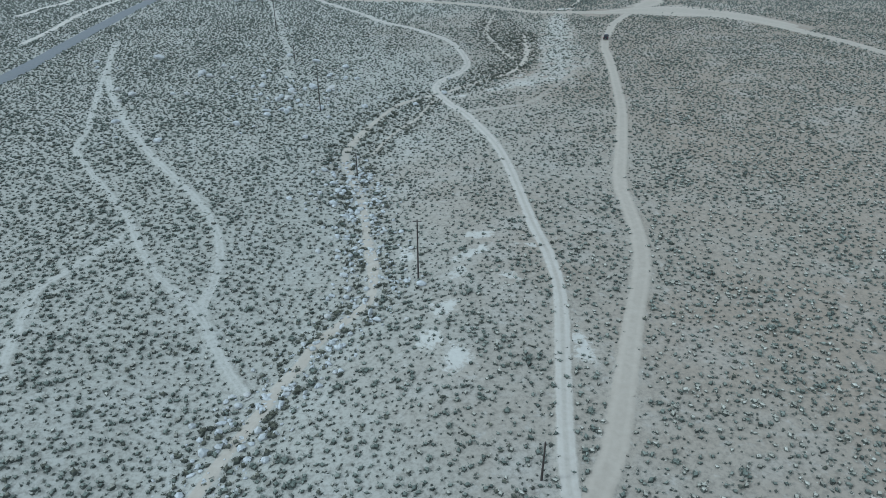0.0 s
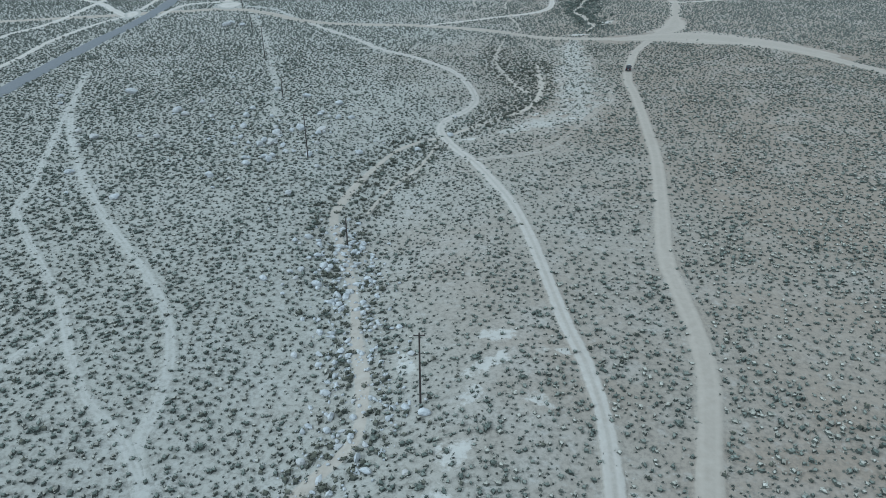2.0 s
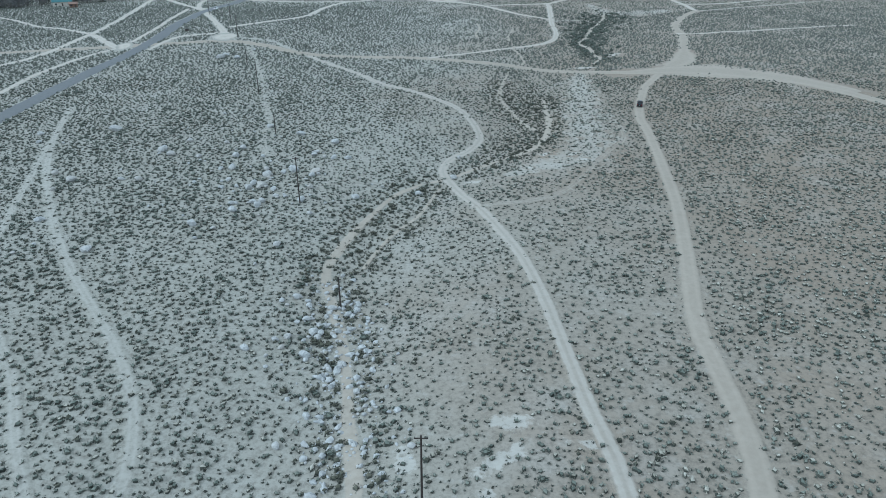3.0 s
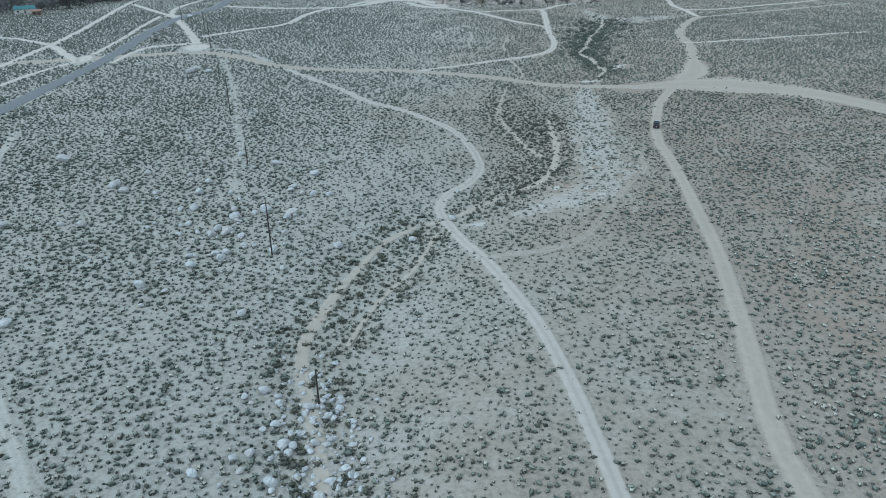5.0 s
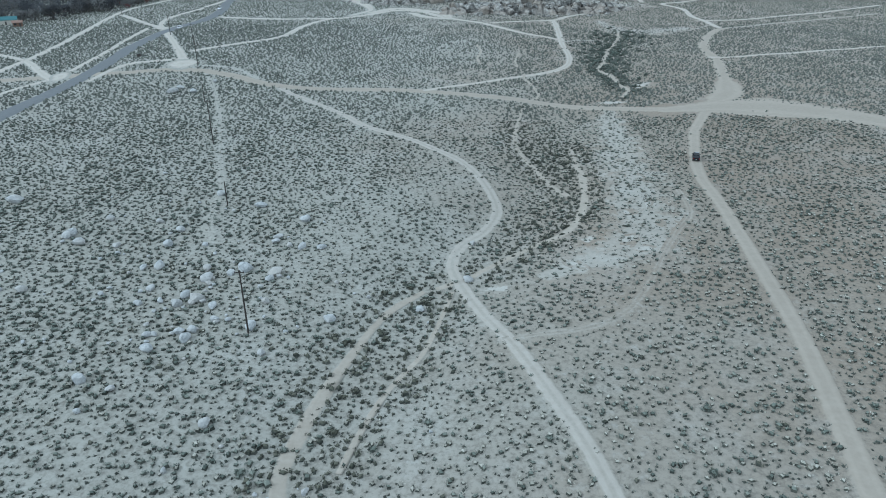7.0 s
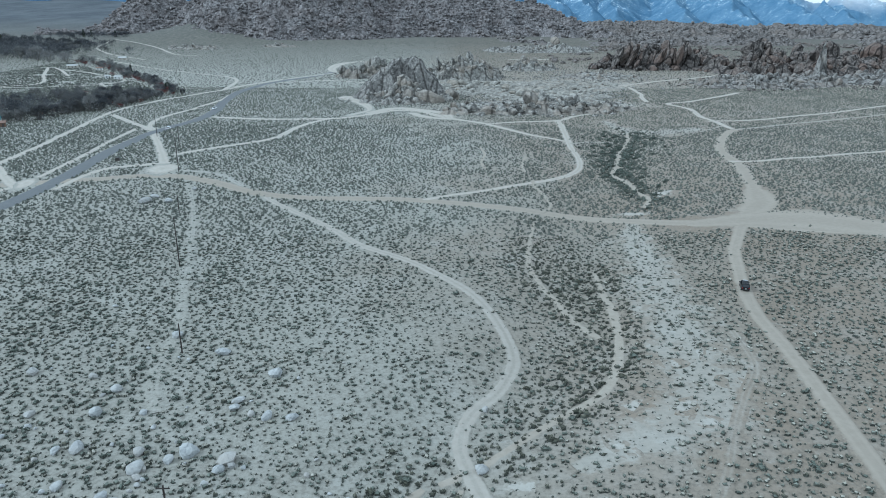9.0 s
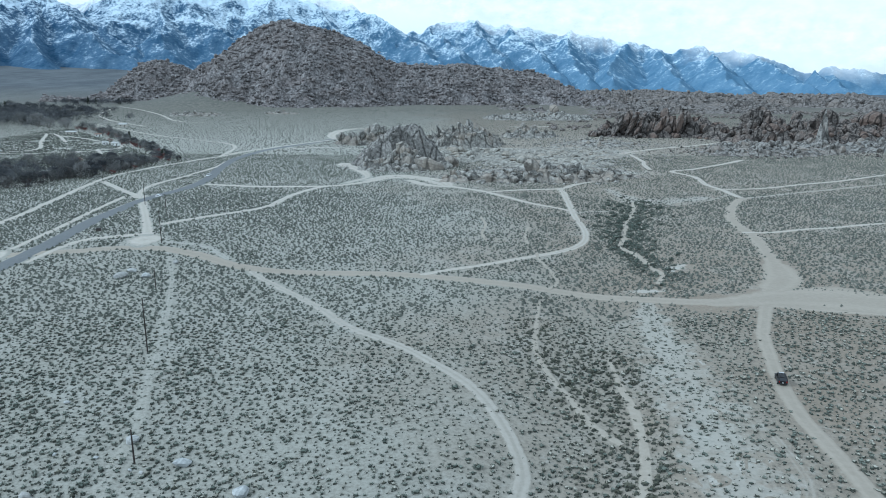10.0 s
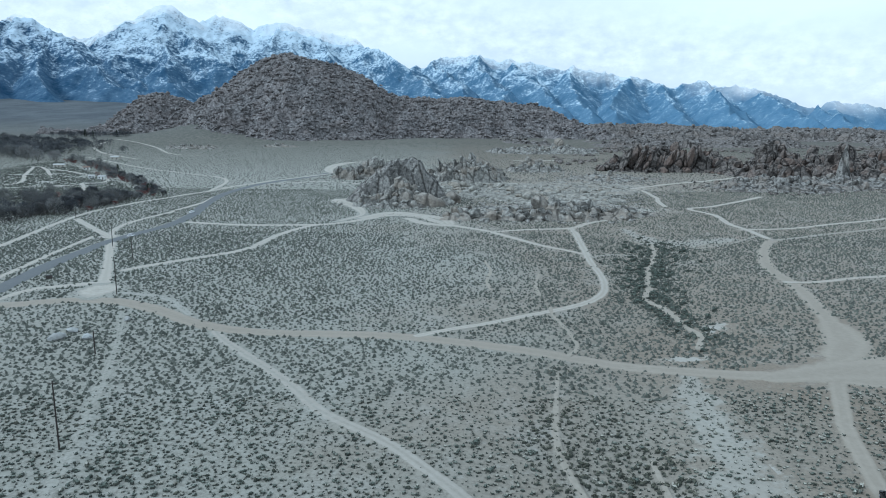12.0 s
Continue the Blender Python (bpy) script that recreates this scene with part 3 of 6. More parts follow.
lay_strip("track", [(-10, 370), (1, 377), (11, 382), (22, 389), (34, 397), (45, 407), (53, 418), (58, 431), (61, 448), (62, 472), (64, 490), (69, 534), (71, 561)], (2.8, 3.4, 5.0), TRACK,
          "pale dirt track curving round the brush flat")
lay_strip("track", [(-146, 574), (-115, 566), (-74, 568), (-53, 580), (-33, 608), (-15, 604), (2, 574), (20, 553), (33, 532), (47, 509), (63, 487)], (6.0, 6.0, 8.0, 4.0, 3.0), TRACK,
          "pale dirt track at the foot of the rocks")
lay_strip("track", [(26, 545), (48, 555), (71, 561), (85, 581), (112, 609)], 4.0, TRACK, "pale dirt track at the foot of the rocks")
lay_strip("track", [(-50, 594), (-33, 619), (-16, 611), (0, 597), (5, 572)], (5, 10, 12, 8, 6), TRACK, "pale worn apron below the granite dome")
lay_strip("track", [(-21, 596), (-12, 578), (5, 566)], (6, 8, 5), TRACK, "pale worn apron below the granite dome")
lay_strip("track", [(64, 482), (78, 493), (94, 493), (103, 496), (119, 504), (144, 519), (165, 540)], (3.0, 2.2, 1.6, 1.8, 3.0), FAINT, FAINT_LABEL, clear=0.7)
for run_ in ([(16.7, 472), (17.8, 453), (15, 434), (15.7, 421)], [(36.6, 448), (32.4, 430), (31.5, 414)], [(33, 400.5), (32.5, 391), (34.4, 366), (30.2, 356)]):
    lay_strip("wash", run_, 1.3, BED, "narrow dry runnel through the brush", "dry wash", wobble=0.6)
lay_strip("track", [(-107, 406), (-91, 402), (-77, 386)], 3.0, FAINT, FAINT_LABEL, clear=0.7)
lay_strip("track", [(-121, 437), (-109, 454), (-97, 471), (-88, 491), (-84, 528), (-78, 553), (-70, 571)], 4.2, TRACK, "pale dirt track from the pole line to the rocks")
lay_strip("road", [(-156, 504), (-141, 470.6), (-131, 448), (-119, 420), (-112, 400)], (6.0, 3.6, 3.6, 4.6, 8.0), TRACK, "pale dirt link to the paved road", "dirt road")
lay_strip("track", [(-143, 378), (-141, 398), (-137, 409), (-128, 414), (-117, 419)], (2.0, 3.0, 4.0, 5.0), TRACK, "pale dirt turnout beside the paved road")
lay_patch("worn_dirt", -115.5, 409, 8.5, 12, 0, TRACK, "pale worn dirt apron where the tracks meet", 0.95)
lay_patch("worn_dirt", -165, 521, 6, 11, 25, TRACK, "pale worn dirt apron beside the paved road", 0.95)
lay_strip("track", [(-203, 335), (-198.7, 352), (-193.3, 364), (-190.4, 384), (-191.3, 421), (-197, 460), (-203, 497), (-210, 538), (-219, 594), (-216, 648), (-201, 695), (-184, 749), (-176, 790)], 3.6, TRACK, "pale dirt track beside the paved road")
lay_strip("track", [(-159, 384), (-158.5, 406), (-161, 434), (-167.5, 476), (-173, 524)], (2.0, 3.2, 2.8, 2.6), TRACK, "pale dirt shoulder track beside the paved road")
lay_strip("track", [(-163, 516), (-176, 560), (-171, 614), (-167.5, 665), (-170, 700)], 3.2, TRACK, "pale dirt shoulder track beside the paved road")
lay_strip("track", [(-174, 285), (-173, 308), (-173.8, 333), (-168.4, 367), (-161, 383)], 2.8, TRACK, "pale dirt shoulder track beside the paved road")
lay_strip("track", [(-190, 421), (-185, 415), (-170.4, 395.4), (-158, 381)], 4.0, TRACK, "pale dirt link between the tracks")
lay_strip("track", [(-300, 500), (-260, 474), (-236, 452), (-218, 444), (-192, 424)], 3.0, TRACK, "pale dirt track towards the creek trees")
lay_patch("worn_dirt", -158.5, 388, 4.5, 10, 8, TRACK, "pale worn dirt apron beside the paved road", 0.95)
lay_strip("track", [(-214, 585), (-186.4, 549), (-164, 520)], 4.0, TRACK, "pale dirt link between the tracks")
lay_strip("paved_road", [(-160, 180), (-154, 240), (-155, 285), (-154, 320), (-150.5, 360), (-148.5, 390), (-149, 410), (-152, 432), (-155, 455), (-156.5, 480), (-157.5, 505), (-155.5, 532),
                         (-151, 562), (-153, 605), (-163, 660), (-169, 720), (-165, 776), (-155, 816), (-126, 876), (-112, 925), (-108, 960)], 7.6, TARMAC, "grey weathered tarmac road with pale shoulders", "road", margin=1.06)
lay_strip("track", [(124, 432), (137.4, 431.7), (169, 443), (240, 466)], 3.0, TRACK, "pale dirt track across the tan flat")
lay_strip("track", [(164.5, 524), (194.5, 539), (252, 569), (300, 592)], 3.0, FAINT, "pale dirt track across the tan flat", clear=0.8)
lay_strip("track", [(163.6, 557), (196, 565), (232, 583.6), (274.5, 604), (330, 640)], 3.4, TRACK, "pale dirt track towards the rock ridge")
lay_strip("track", [(166, 527), (167.6, 552), (167, 580), (173, 615), (167, 643), (189, 659), (223, 691), (253, 722)], (4.0, 4.0, 4.0, 5.0), TRACK, "pale dirt road up to the rock ridge")
lay_strip("track", [(155, 655), (161, 690), (167.6, 716), (172.4, 781)], 4.0, TRACK, "pale dirt track between the rock outcrops")
lay_strip("track", [(105, 731), (140, 760), (170, 783), (210, 816), (265, 849), (313, 890)], (3.0, 5.0, 6.0, 6.0), TRACK, "pale dirt track between the rock outcrops")
lay_strip("track", [(-112, 905), (-122, 944), (-119, 1005), (-97, 1047), (-40, 1090)], (8, 12, 14, 8, 6), TRACK, "pale dirt turnout beyond the rocks")
lay_strip("track", [(-60, 582), (-50, 612), (-60, 652), (-75, 684), (-60, 696)], (3, 3, 9, 14, 6), TRACK, "pale dirt spur beside the rocks")
lay_strip("track", [(-186, 735), (-196, 816), (-215, 850), (-241, 870), (-291, 908), (-337, 950), (-398, 1012), (-454, 1067)], 3.6, TRACK, "pale dirt track over the far flat")
lay_strip("track", [(-375, 1046), (-423, 1092), (-471, 1149), (-536, 1267), (-590, 1437)], 5.0, TRACK, "pale dirt track over the far flat")
lay_strip("track", [(-600, 1480), (-530, 1398), (-443, 1271), (-371, 1143), (-322, 1118)], 5.0, TRACK, "pale dirt track over the far flat")
lay_strip("track", [(-152, 800), (-120, 820), (-88, 815), (-58, 800)], 4.0, TRACK, "pale dirt track below the small outcrop")
lay_strip("track", [(-186, 760), (-150, 840), (-112, 900)], 4.0, TRACK, "pale dirt track beside the paved road")
lay_strip("track", [(95, 1080), (125, 1075), (160, 1090)], (10, 14, 6), TRACK, "pale dirt clearing among the rocks")


# ---- the hill of broken granite ----
RIDGE_X = (-830, -765, -726, -692, -665, -633, -574, -531, -495, -452, -423, -395, -367, -333, -307, -261, -222, -183, -144, -119, -93, -53, 40, 108, 177, 232, 272, 300, 340, 400)
RIDGE_Z = (15, 47, 76, 103, 116, 110, 93, 106, 127, 156, 175, 190, 197, 201, 197, 187, 174, 155, 137, 118, 108, 103, 107, 97, 95, 89, 82, 69, 45, 15)


def rocky_hill():
    cx, cy = np.meshgrid(np.arange(-840, 440, 2.7), np.concatenate([np.arange(1480, 1830, 2.8), np.arange(1830, 2080, 12.0)]))
    top = np.interp(cx + 14 * (fbm(cx / 60, cy / 60, 2, 3) - 0.5), RIDGE_X, RIDGE_Z) - 10
    crest = 1810.0 + 25 * np.sin(cx / 130.0)
    reach = 190.0 + 70 * np.exp(-((cx + 330) / 160) ** 2) + 110 * (fbm(cx / 75.0, cx * 0 + 2, 3, 8) - 0.5)
    s = np.clip(1 - np.abs(cy - crest) / reach, 0, 1)
    base = height(cx, cy) - 6
    z = base + (top - base) * (0.45 * s + 0.55 * s * s * (3 - 2 * s))
    on = np.clip(s * 7, 0, 1)
    # gullies run down between buttresses
    z += on * (ridged(cx / 95 + 0.3 * fbm(cx / 50, cy / 50, 2, 41), cy / 260, 3, 43) - 0.5) * 34 * np.clip(1.25 - s * 1.2, 0, 1)
    z += on * (fbm(cx / 50, cy / 50, 3, 40) - 0.5) * 20 * (1 - 0.7 * s)
    for size, tall, seed in ((38.0, 7.0, 1), (17.0, 4.0, 2), (7.5, 2.0, 3)):
        z += on * tall * blocks(cx / size * 0.8 + 0.4 * fbm(cx / 30, cy / 30, 2, 7), cy / size, seed)
    verts = np.stack([cx + on * 4 * (fbm(cx / 9, cy / 9, 2, 50) - 0.5), cy, z], -1).reshape(-1, 3)
    hill = thing("rocky_hill", mesh_of("rocky_hill", verts, grid_faces(*cx.shape)), HILLROCK, "large dark brown-grey hill of broken granite boulders", "hill")
    front = np.argwhere((on > 0.25) & (cy < crest + 14))
    return hill, verts.reshape(*cx.shape, 3)[front[:, 0], front[:, 1]]


HILL, HILL_FACE = rocky_hill()

# ---- the snowy range, and low cloud on its crests ----
WEST_RIDGE = ((-2381, 3460, 470), (-2155, 3721, 501), (-2092, 3814, 552), (-2013, 3777, 515), (-1927, 3732, 477), (-1845, 3661, 437), (-1720, 3556, 369), (-1611, 3442, 309), (-1496, 3329, 242), (-1387, 3235, 189), (-1252, 3161, 146))
MAIN_CREST = ((-2051, 3983, 466), (-1923, 4024, 454), (-1854, 4045, 486), (-1758, 4077, 526), (-1646, 4113, 585), (-1573, 4131, 630), (-1525, 4148, 648), (-1471, 4168, 630), (-1396, 4194, 580), (-1321, 4260, 614),
              (-1217, 4291, 607), (-1078, 4307, 560), (-1006, 4314, 586), (-885, 4331, 596), (-816, 4344, 566), (-740, 4337, 541), (-642, 4343, 523), (-542, 4346, 530))
EAST_CREST = ((-158, 4477, 362), (-78, 4459, 354), (-9, 4450, 394), (111, 4449, 428), (221, 4435, 438), (283, 4431, 411), (453, 4417, 388), (656, 4391, 368), (740, 4378, 338), (822, 4363, 347), (919, 4334, 320), (1033, 4308, 293), (1156, 4266, 291),
              (1265, 4235, 252), (1357, 4227, 233))
FAR_CREST = ((1357, 4227, 233), (1421, 4206, 251), (1537, 4166, 266), (1591, 4134, 243), (1674, 4101, 248), (1757, 4067, 229), (1835, 4021, 190), (1966, 3959, 144), (2052, 3938, 120), (2134, 3916, 162), (2201, 3879, 147), (2294, 3825, 117), (2380, 3772, 122), (2638, 3596, 94))
WEST_SPURS = (((-2092, 3814, 552), (-1988, 3471, 374), (-1914, 3166, 229), (-1834, 2922, 139)),
              ((-2013, 3777, 515), (-1836, 3497, 352), (-1705, 3171, 207), (-1559, 3022, 142)),
              ((-1758, 4077, 526), (-1789, 3866, 410), (-1709, 3749, 349), (-1478, 3501, 252), (-1300, 3314, 181)))
MAIN_SPURS = (((-1471, 4168, 630), (-1423, 4058, 550), (-1316, 3967, 487), (-1195, 3838, 403), (-1046, 3674, 307), (-933, 3518, 231), (-850, 3375, 178)),
              ((-1423, 4058, 550), (-1365, 3813, 413), (-1304, 3516, 280), (-1163, 3248, 167)),
              ((-1525, 4148, 648), (-1592, 3973, 520), (-1576, 3807, 411), (-1531, 3587, 305)),
              ((-885, 4331, 596), (-919, 4057, 441), (-955, 3802, 325), (-851, 3539, 206)),
              ((-740, 4337, 541), (-604, 4076, 400), (-608, 3802, 277), (-456, 3521, 181)))
EAST_SPURS = (((-542, 4346, 530), (-415, 4230, 456), (-317, 4138, 420), (-211, 4044, 367), (-136, 3848, 265), (-45, 3650, 189), (64, 3439, 114)),
              ((221, 4435, 438), (262, 4112, 302), (330, 3786, 182), (365, 3431, 100)), ((453, 4417, 388), (531, 3965, 235), (574, 3402, 91)),
              ((822, 4363, 347), (722, 3995, 237), (690, 3380, 73)), ((-9, 4450, 394), (70, 4049, 266), (168, 3496, 132)))
FAR_SPURS = (((1156, 4266, 291), (975, 3879, 189), (815, 3352, 66)), ((1265, 4235, 252), (1211, 3760, 144), (1102, 3269, 53)),
             ((1537, 4166, 266), (1461, 3724, 156), (1322, 3186, 49)), ((1757, 4067, 229), (1705, 3618, 127), (1564, 3075, 46)), ((2052, 3938, 120), (1750, 3146, 57)))


def range_material():
    m, t, b = tree_of("hazy_snowy_mountain")
    v = coords(t)
    sep, geo = t.nodes.new("ShaderNodeSeparateXYZ"), t.nodes.new("ShaderNodeNewGeometry")
    nrm = t.nodes.new("ShaderNodeSeparateXYZ")
    link(t, v, sep.inputs[0])
    link(t, geo.outputs["Normal"], nrm.inputs[0])
    fine = noise_node(t, v, 0.075, 7.0, 0.8)
    mid = noise_node(t, v, 0.011, 5.0, 0.65)
    tall = calc(t, "MULTIPLY", sep.outputs[2], 0.00115)
    flat = calc(t, "MULTIPLY", nrm.outputs[2], 0.50)
    snow = calc(t, "ADD", calc(t, "ADD", tall, flat), calc(t, "MULTIPLY", calc(t, "SUBTRACT", mid, 0.5), 1.0))
    snow = calc(t, "ADD", snow, calc(t, "MULTIPLY", calc(t, "SUBTRACT", fine, 0.5), 1.7))
    # the range recedes: painted haze blues rock and snow, paler towards the east
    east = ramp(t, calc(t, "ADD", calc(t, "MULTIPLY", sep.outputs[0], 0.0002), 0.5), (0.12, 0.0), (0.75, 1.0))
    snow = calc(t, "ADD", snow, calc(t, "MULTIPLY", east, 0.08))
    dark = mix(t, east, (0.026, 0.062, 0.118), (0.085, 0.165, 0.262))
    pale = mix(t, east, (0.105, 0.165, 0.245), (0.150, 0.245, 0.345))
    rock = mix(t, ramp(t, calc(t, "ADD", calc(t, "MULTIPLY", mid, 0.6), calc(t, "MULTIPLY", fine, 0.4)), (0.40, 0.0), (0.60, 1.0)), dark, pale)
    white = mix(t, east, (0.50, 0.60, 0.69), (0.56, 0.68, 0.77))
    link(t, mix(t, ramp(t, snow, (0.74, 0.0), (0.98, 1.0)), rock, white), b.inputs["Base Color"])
    b.inputs["Roughness"].default_value = 0.95
    b.inputs["Specular IOR Level"].default_value = 0.0
    return m


def ridge_land(x, y, ridges, steep):
    """Land that falls away from ridge lines: at each place the highest of their slopes."""
    z = np.full(x.shape, -400.0)
    for line in ridges:
        for (ax, ay, az), (bx, by, bz) in zip(line, line[1:]):
            dx, dy = bx - ax, by - ay
            u = np.clip(((x - ax) * dx + (y - ay) * dy) / (dx * dx + dy * dy), 0, 1)
            d = np.hypot(x - ax - u * dx, y - ay - u * dy)
            z = np.maximum(z, az + (bz - az) * u - steep * d ** 0.94)
    return z


def snowy_range():
    az, r = np.meshgrid(np.arange(-48, 48.01, 0.1), np.concatenate([np.arange(2980, 4480, 13.0), np.arange(4480, 4760, 40.0)]))
    x, y = r * np.sin(np.radians(az)), r * np.cos(np.radians(az))
    foot = height(x, y) - 3
    wx, wy = x + 110 * (fbm(x / 190, y / 190, 3, 70) - 0.5), y + 110 * (fbm(x / 190, y / 190, 3, 71) - 0.5)
    z = ridge_land(wx, wy, (WEST_RIDGE, MAIN_CREST, EAST_CREST, FAR_CREST) + WEST_SPURS + MAIN_SPURS + EAST_SPURS + FAR_SPURS, 0.98) + 10
    on = np.clip((z - foot + 30) / 90.0, 0, 1)
    z = z + on * ((ridged(x / 170.0, y / 170.0, 4, 90) - 0.45) * 46 + (ridged(x / 46.0, y / 46.0, 3, 96) - 0.45) * 17) * np.clip((z - foot) / 300.0 + 0.45, 0.3, 1.0)
    z = np.where(z > foot, z, foot - 4)
    verts = np.stack([x, y, z], -1).reshape(-1, 3)
    return thing("mountain_range", mesh_of("mountain_range", verts, grid_faces(*az.shape), True), range_material(), "distant mountain range with snowy crests in painted blue haze", "mountains", "structure")


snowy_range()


def cloud_material():
    m, t, b = tree_of("low_cloud")
    uv = t.nodes.new("ShaderNodeUVMap")
    sep = t.nodes.new("ShaderNodeSeparateXYZ")
    link(t, uv.outputs["UV"], sep.inputs[0])
    v = coords(t, 1.0, 1.0, 1.7)
    n = noise_node(t, v, 0.0028, 6.0, 0.55)
    wisps = noise_node(t, v, 0.010, 4.0, 0.55)
    dense = calc(t, "ADD", calc(t, "MULTIPLY", sep.outputs[1], 1.1), calc(t, "ADD", calc(t, "MULTIPLY", n, 1.15), calc(t, "MULTIPLY", wisps, 0.35)))
    alpha = ramp(t, calc(t, "MULTIPLY", dense, 0.5), (0.41, 0.0), (0.62, 0.95))
    alpha = calc(t, "MULTIPLY", alpha, ramp(t, sep.outputs[1], (0.06, 0.0), (0.30, 1.0), (0.5, 1.0), (0.95, 0.0)))
    clear, glow = t.nodes.new("ShaderNodeBsdfTransparent"), t.nodes.new("ShaderNodeEmission")
    link(t, ramp(t, wisps, (0.3, (0.80, 0.81, 0.80)), (0.7, (1.06, 1.04, 1.01))), glow.inputs["Color"])
    glow.inputs["Strength"].default_value = 1.0
    both = t.nodes.new("ShaderNodeMixShader")
    link(t, alpha, both.inputs[0])
    link(t, clear.outputs[0], both.inputs[1])
    link(t, glow.outputs[0], both.inputs[2])
    link(t, both.outputs[0], t.nodes["Material Output"].inputs["Surface"])
    return m


def cloud_bank():
    """Thin cloud that hangs on the crests of the range."""
    az, v = np.meshgrid(np.arange(-50, 50.01, 0.5), np.linspace(0, 1, 14))
    crest = np.interp(az, (-50, -30, -26, -20, -12, -5, 2, 10, 20, 35, 50), (470, 520, 440, 600, 590, 480, 420, 345, 260, 140, 110))
    crest = crest - 60 * np.exp(-((az + 26.5) / 3.5) ** 2) - 30 * np.exp(-((az + 12) / 5.0) ** 2) - 20 * np.clip((az - 2) / 12, 0, 1)
    r = 4330.0 - 60 * v
    z = crest - 150 + v * 620
    verts = np.stack([r * np.sin(np.radians(az)), r * np.cos(np.radians(az)), z], -1).reshape(-1, 3)
    faces = grid_faces(*az.shape)
    me = mesh_of("cloud_bank", verts, faces, True)
    uv = me.uv_layers.new(name="UVMap")
    flat = np.stack([(az / 100 + 0.5).ravel(), v.ravel()], 1)
    uv.data.foreach_set("uv", flat[faces.ravel()].astype(np.float32).ravel())
    ob = thing("backdrop_cloud", me, cloud_material(), "thin white cloud hanging on the mountain crests", "cloud", "structure")
    ob.visible_shadow = False
    return ob


cloud_bank()

# ---- brush: thousands of low bushes ----
rng = np.random.default_rng(11)


def bush_template(leaves, seed, k=6, flat=0.66, fat=1.0):
    """A bush one metre across: an uneven heart with shade painted dark, ragged leaf tufts round it."""
    g = np.random.default_rng(seed)
    verts, tris, leafy = [], [], []
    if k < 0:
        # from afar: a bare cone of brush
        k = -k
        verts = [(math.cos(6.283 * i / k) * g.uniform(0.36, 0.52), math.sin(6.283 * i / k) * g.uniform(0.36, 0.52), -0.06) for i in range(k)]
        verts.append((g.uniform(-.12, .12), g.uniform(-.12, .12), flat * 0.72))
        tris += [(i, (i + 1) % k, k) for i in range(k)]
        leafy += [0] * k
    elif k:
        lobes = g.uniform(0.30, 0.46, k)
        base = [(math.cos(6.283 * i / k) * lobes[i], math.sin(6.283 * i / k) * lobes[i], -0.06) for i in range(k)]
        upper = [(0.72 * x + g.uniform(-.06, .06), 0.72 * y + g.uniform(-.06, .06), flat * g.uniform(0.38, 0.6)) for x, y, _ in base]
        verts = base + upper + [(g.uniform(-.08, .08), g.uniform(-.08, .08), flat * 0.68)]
        # flanks take the dark stem colour, the top the leaf colour: painted shade
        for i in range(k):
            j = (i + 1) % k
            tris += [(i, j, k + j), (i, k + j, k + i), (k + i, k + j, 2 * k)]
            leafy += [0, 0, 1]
    for _ in range(leaves):
        a, e = g.uniform(0, 6.283), math.asin(g.uniform(0.05, 0.98))
        rad = g.uniform(0.30, 0.52)
        c = np.array((math.cos(a) * math.cos(e) * rad, math.sin(a) * math.cos(e) * rad, math.sin(e) * rad * 2 * flat * 0.75))
        out = c / np.linalg.norm(c)
        q = g.normal(size=3)
        q -= out * q.dot(out) * 0.6
        q /= np.linalg.norm(q)
        w, h = g.uniform(0.08, 0.16) * fat, g.uniform(0.12, 0.24) * fat
        n = len(verts)
        verts += [tuple(c - q * w), tuple(c + q * w), tuple(c + out * h + g.normal(size=3) * 0.05)]
        tris += [(n, n + 1, n + 2)]
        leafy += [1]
    return np.array(verts, float), np.array(tris, int), np.array(leafy)


def scatter(name, templates, x, y, size, tall, material, label, category, sink=0.03, stems=None, z=None):
    """All the bushes, or stones, of one sort as one mesh; z: the heights they stand at, if not the ground's."""
    vs, fs, ms, base = [], [], [], 0
    pick = rng.integers(0, len(templates), len(x))
    z = (ground_z(x, y) if z is None else z) - sink
    for k, (tv, tf, leafy) in enumerate(templates):
        m = np.where(pick == k)[0]
        if not len(m):
            continue
        a = rng.uniform(0, 6.283, len(m))
        c, s = np.cos(a)[:, None], np.sin(a)[:, None]
        ex = rng.uniform(0.8, 1.25, len(m))[:, None]
        tx, ty = tv[None, :, 0] * ex, tv[None, :, 1] / ex
        px, py = (tx * c - ty * s) * size[m, None] + x[m, None], (tx * s + ty * c) * size[m, None] + y[m, None]
        pz = tv[None, :, 2] * size[m, None] * tall[m, None] + z[m, None]
        vs.append(np.stack([px, py, pz], -1).reshape(-1, 3))
        fs.append((tf[None] + (np.arange(len(m)) * len(tv))[:, None, None]).reshape(-1, 3) + base)
        ms.append(np.tile(leafy, len(m)))
        base += len(m) * len(tv)
    me = mesh_of(name, np.vstack(vs), np.vstack(fs))
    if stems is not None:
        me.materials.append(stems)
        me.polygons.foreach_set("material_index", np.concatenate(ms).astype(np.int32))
    return thing(name, me, material, label, category, "stuff")


def sample(field, x, y):
    i = np.clip((x - CLEAR_X0).round().astype(int), 0, CLEAR_W - 1)
    j = np.clip((y - CLEAR_Y0).round().astype(int), 0, CLEAR_H - 1)
    inside = (x > CLEAR_X0) & (x < CLEAR_X0 + CLEAR_W - 1) & (y > CLEAR_Y0) & (y < CLEAR_Y0 + CLEAR_H - 1)
    return np.where(inside, field[j, i], 0.0)

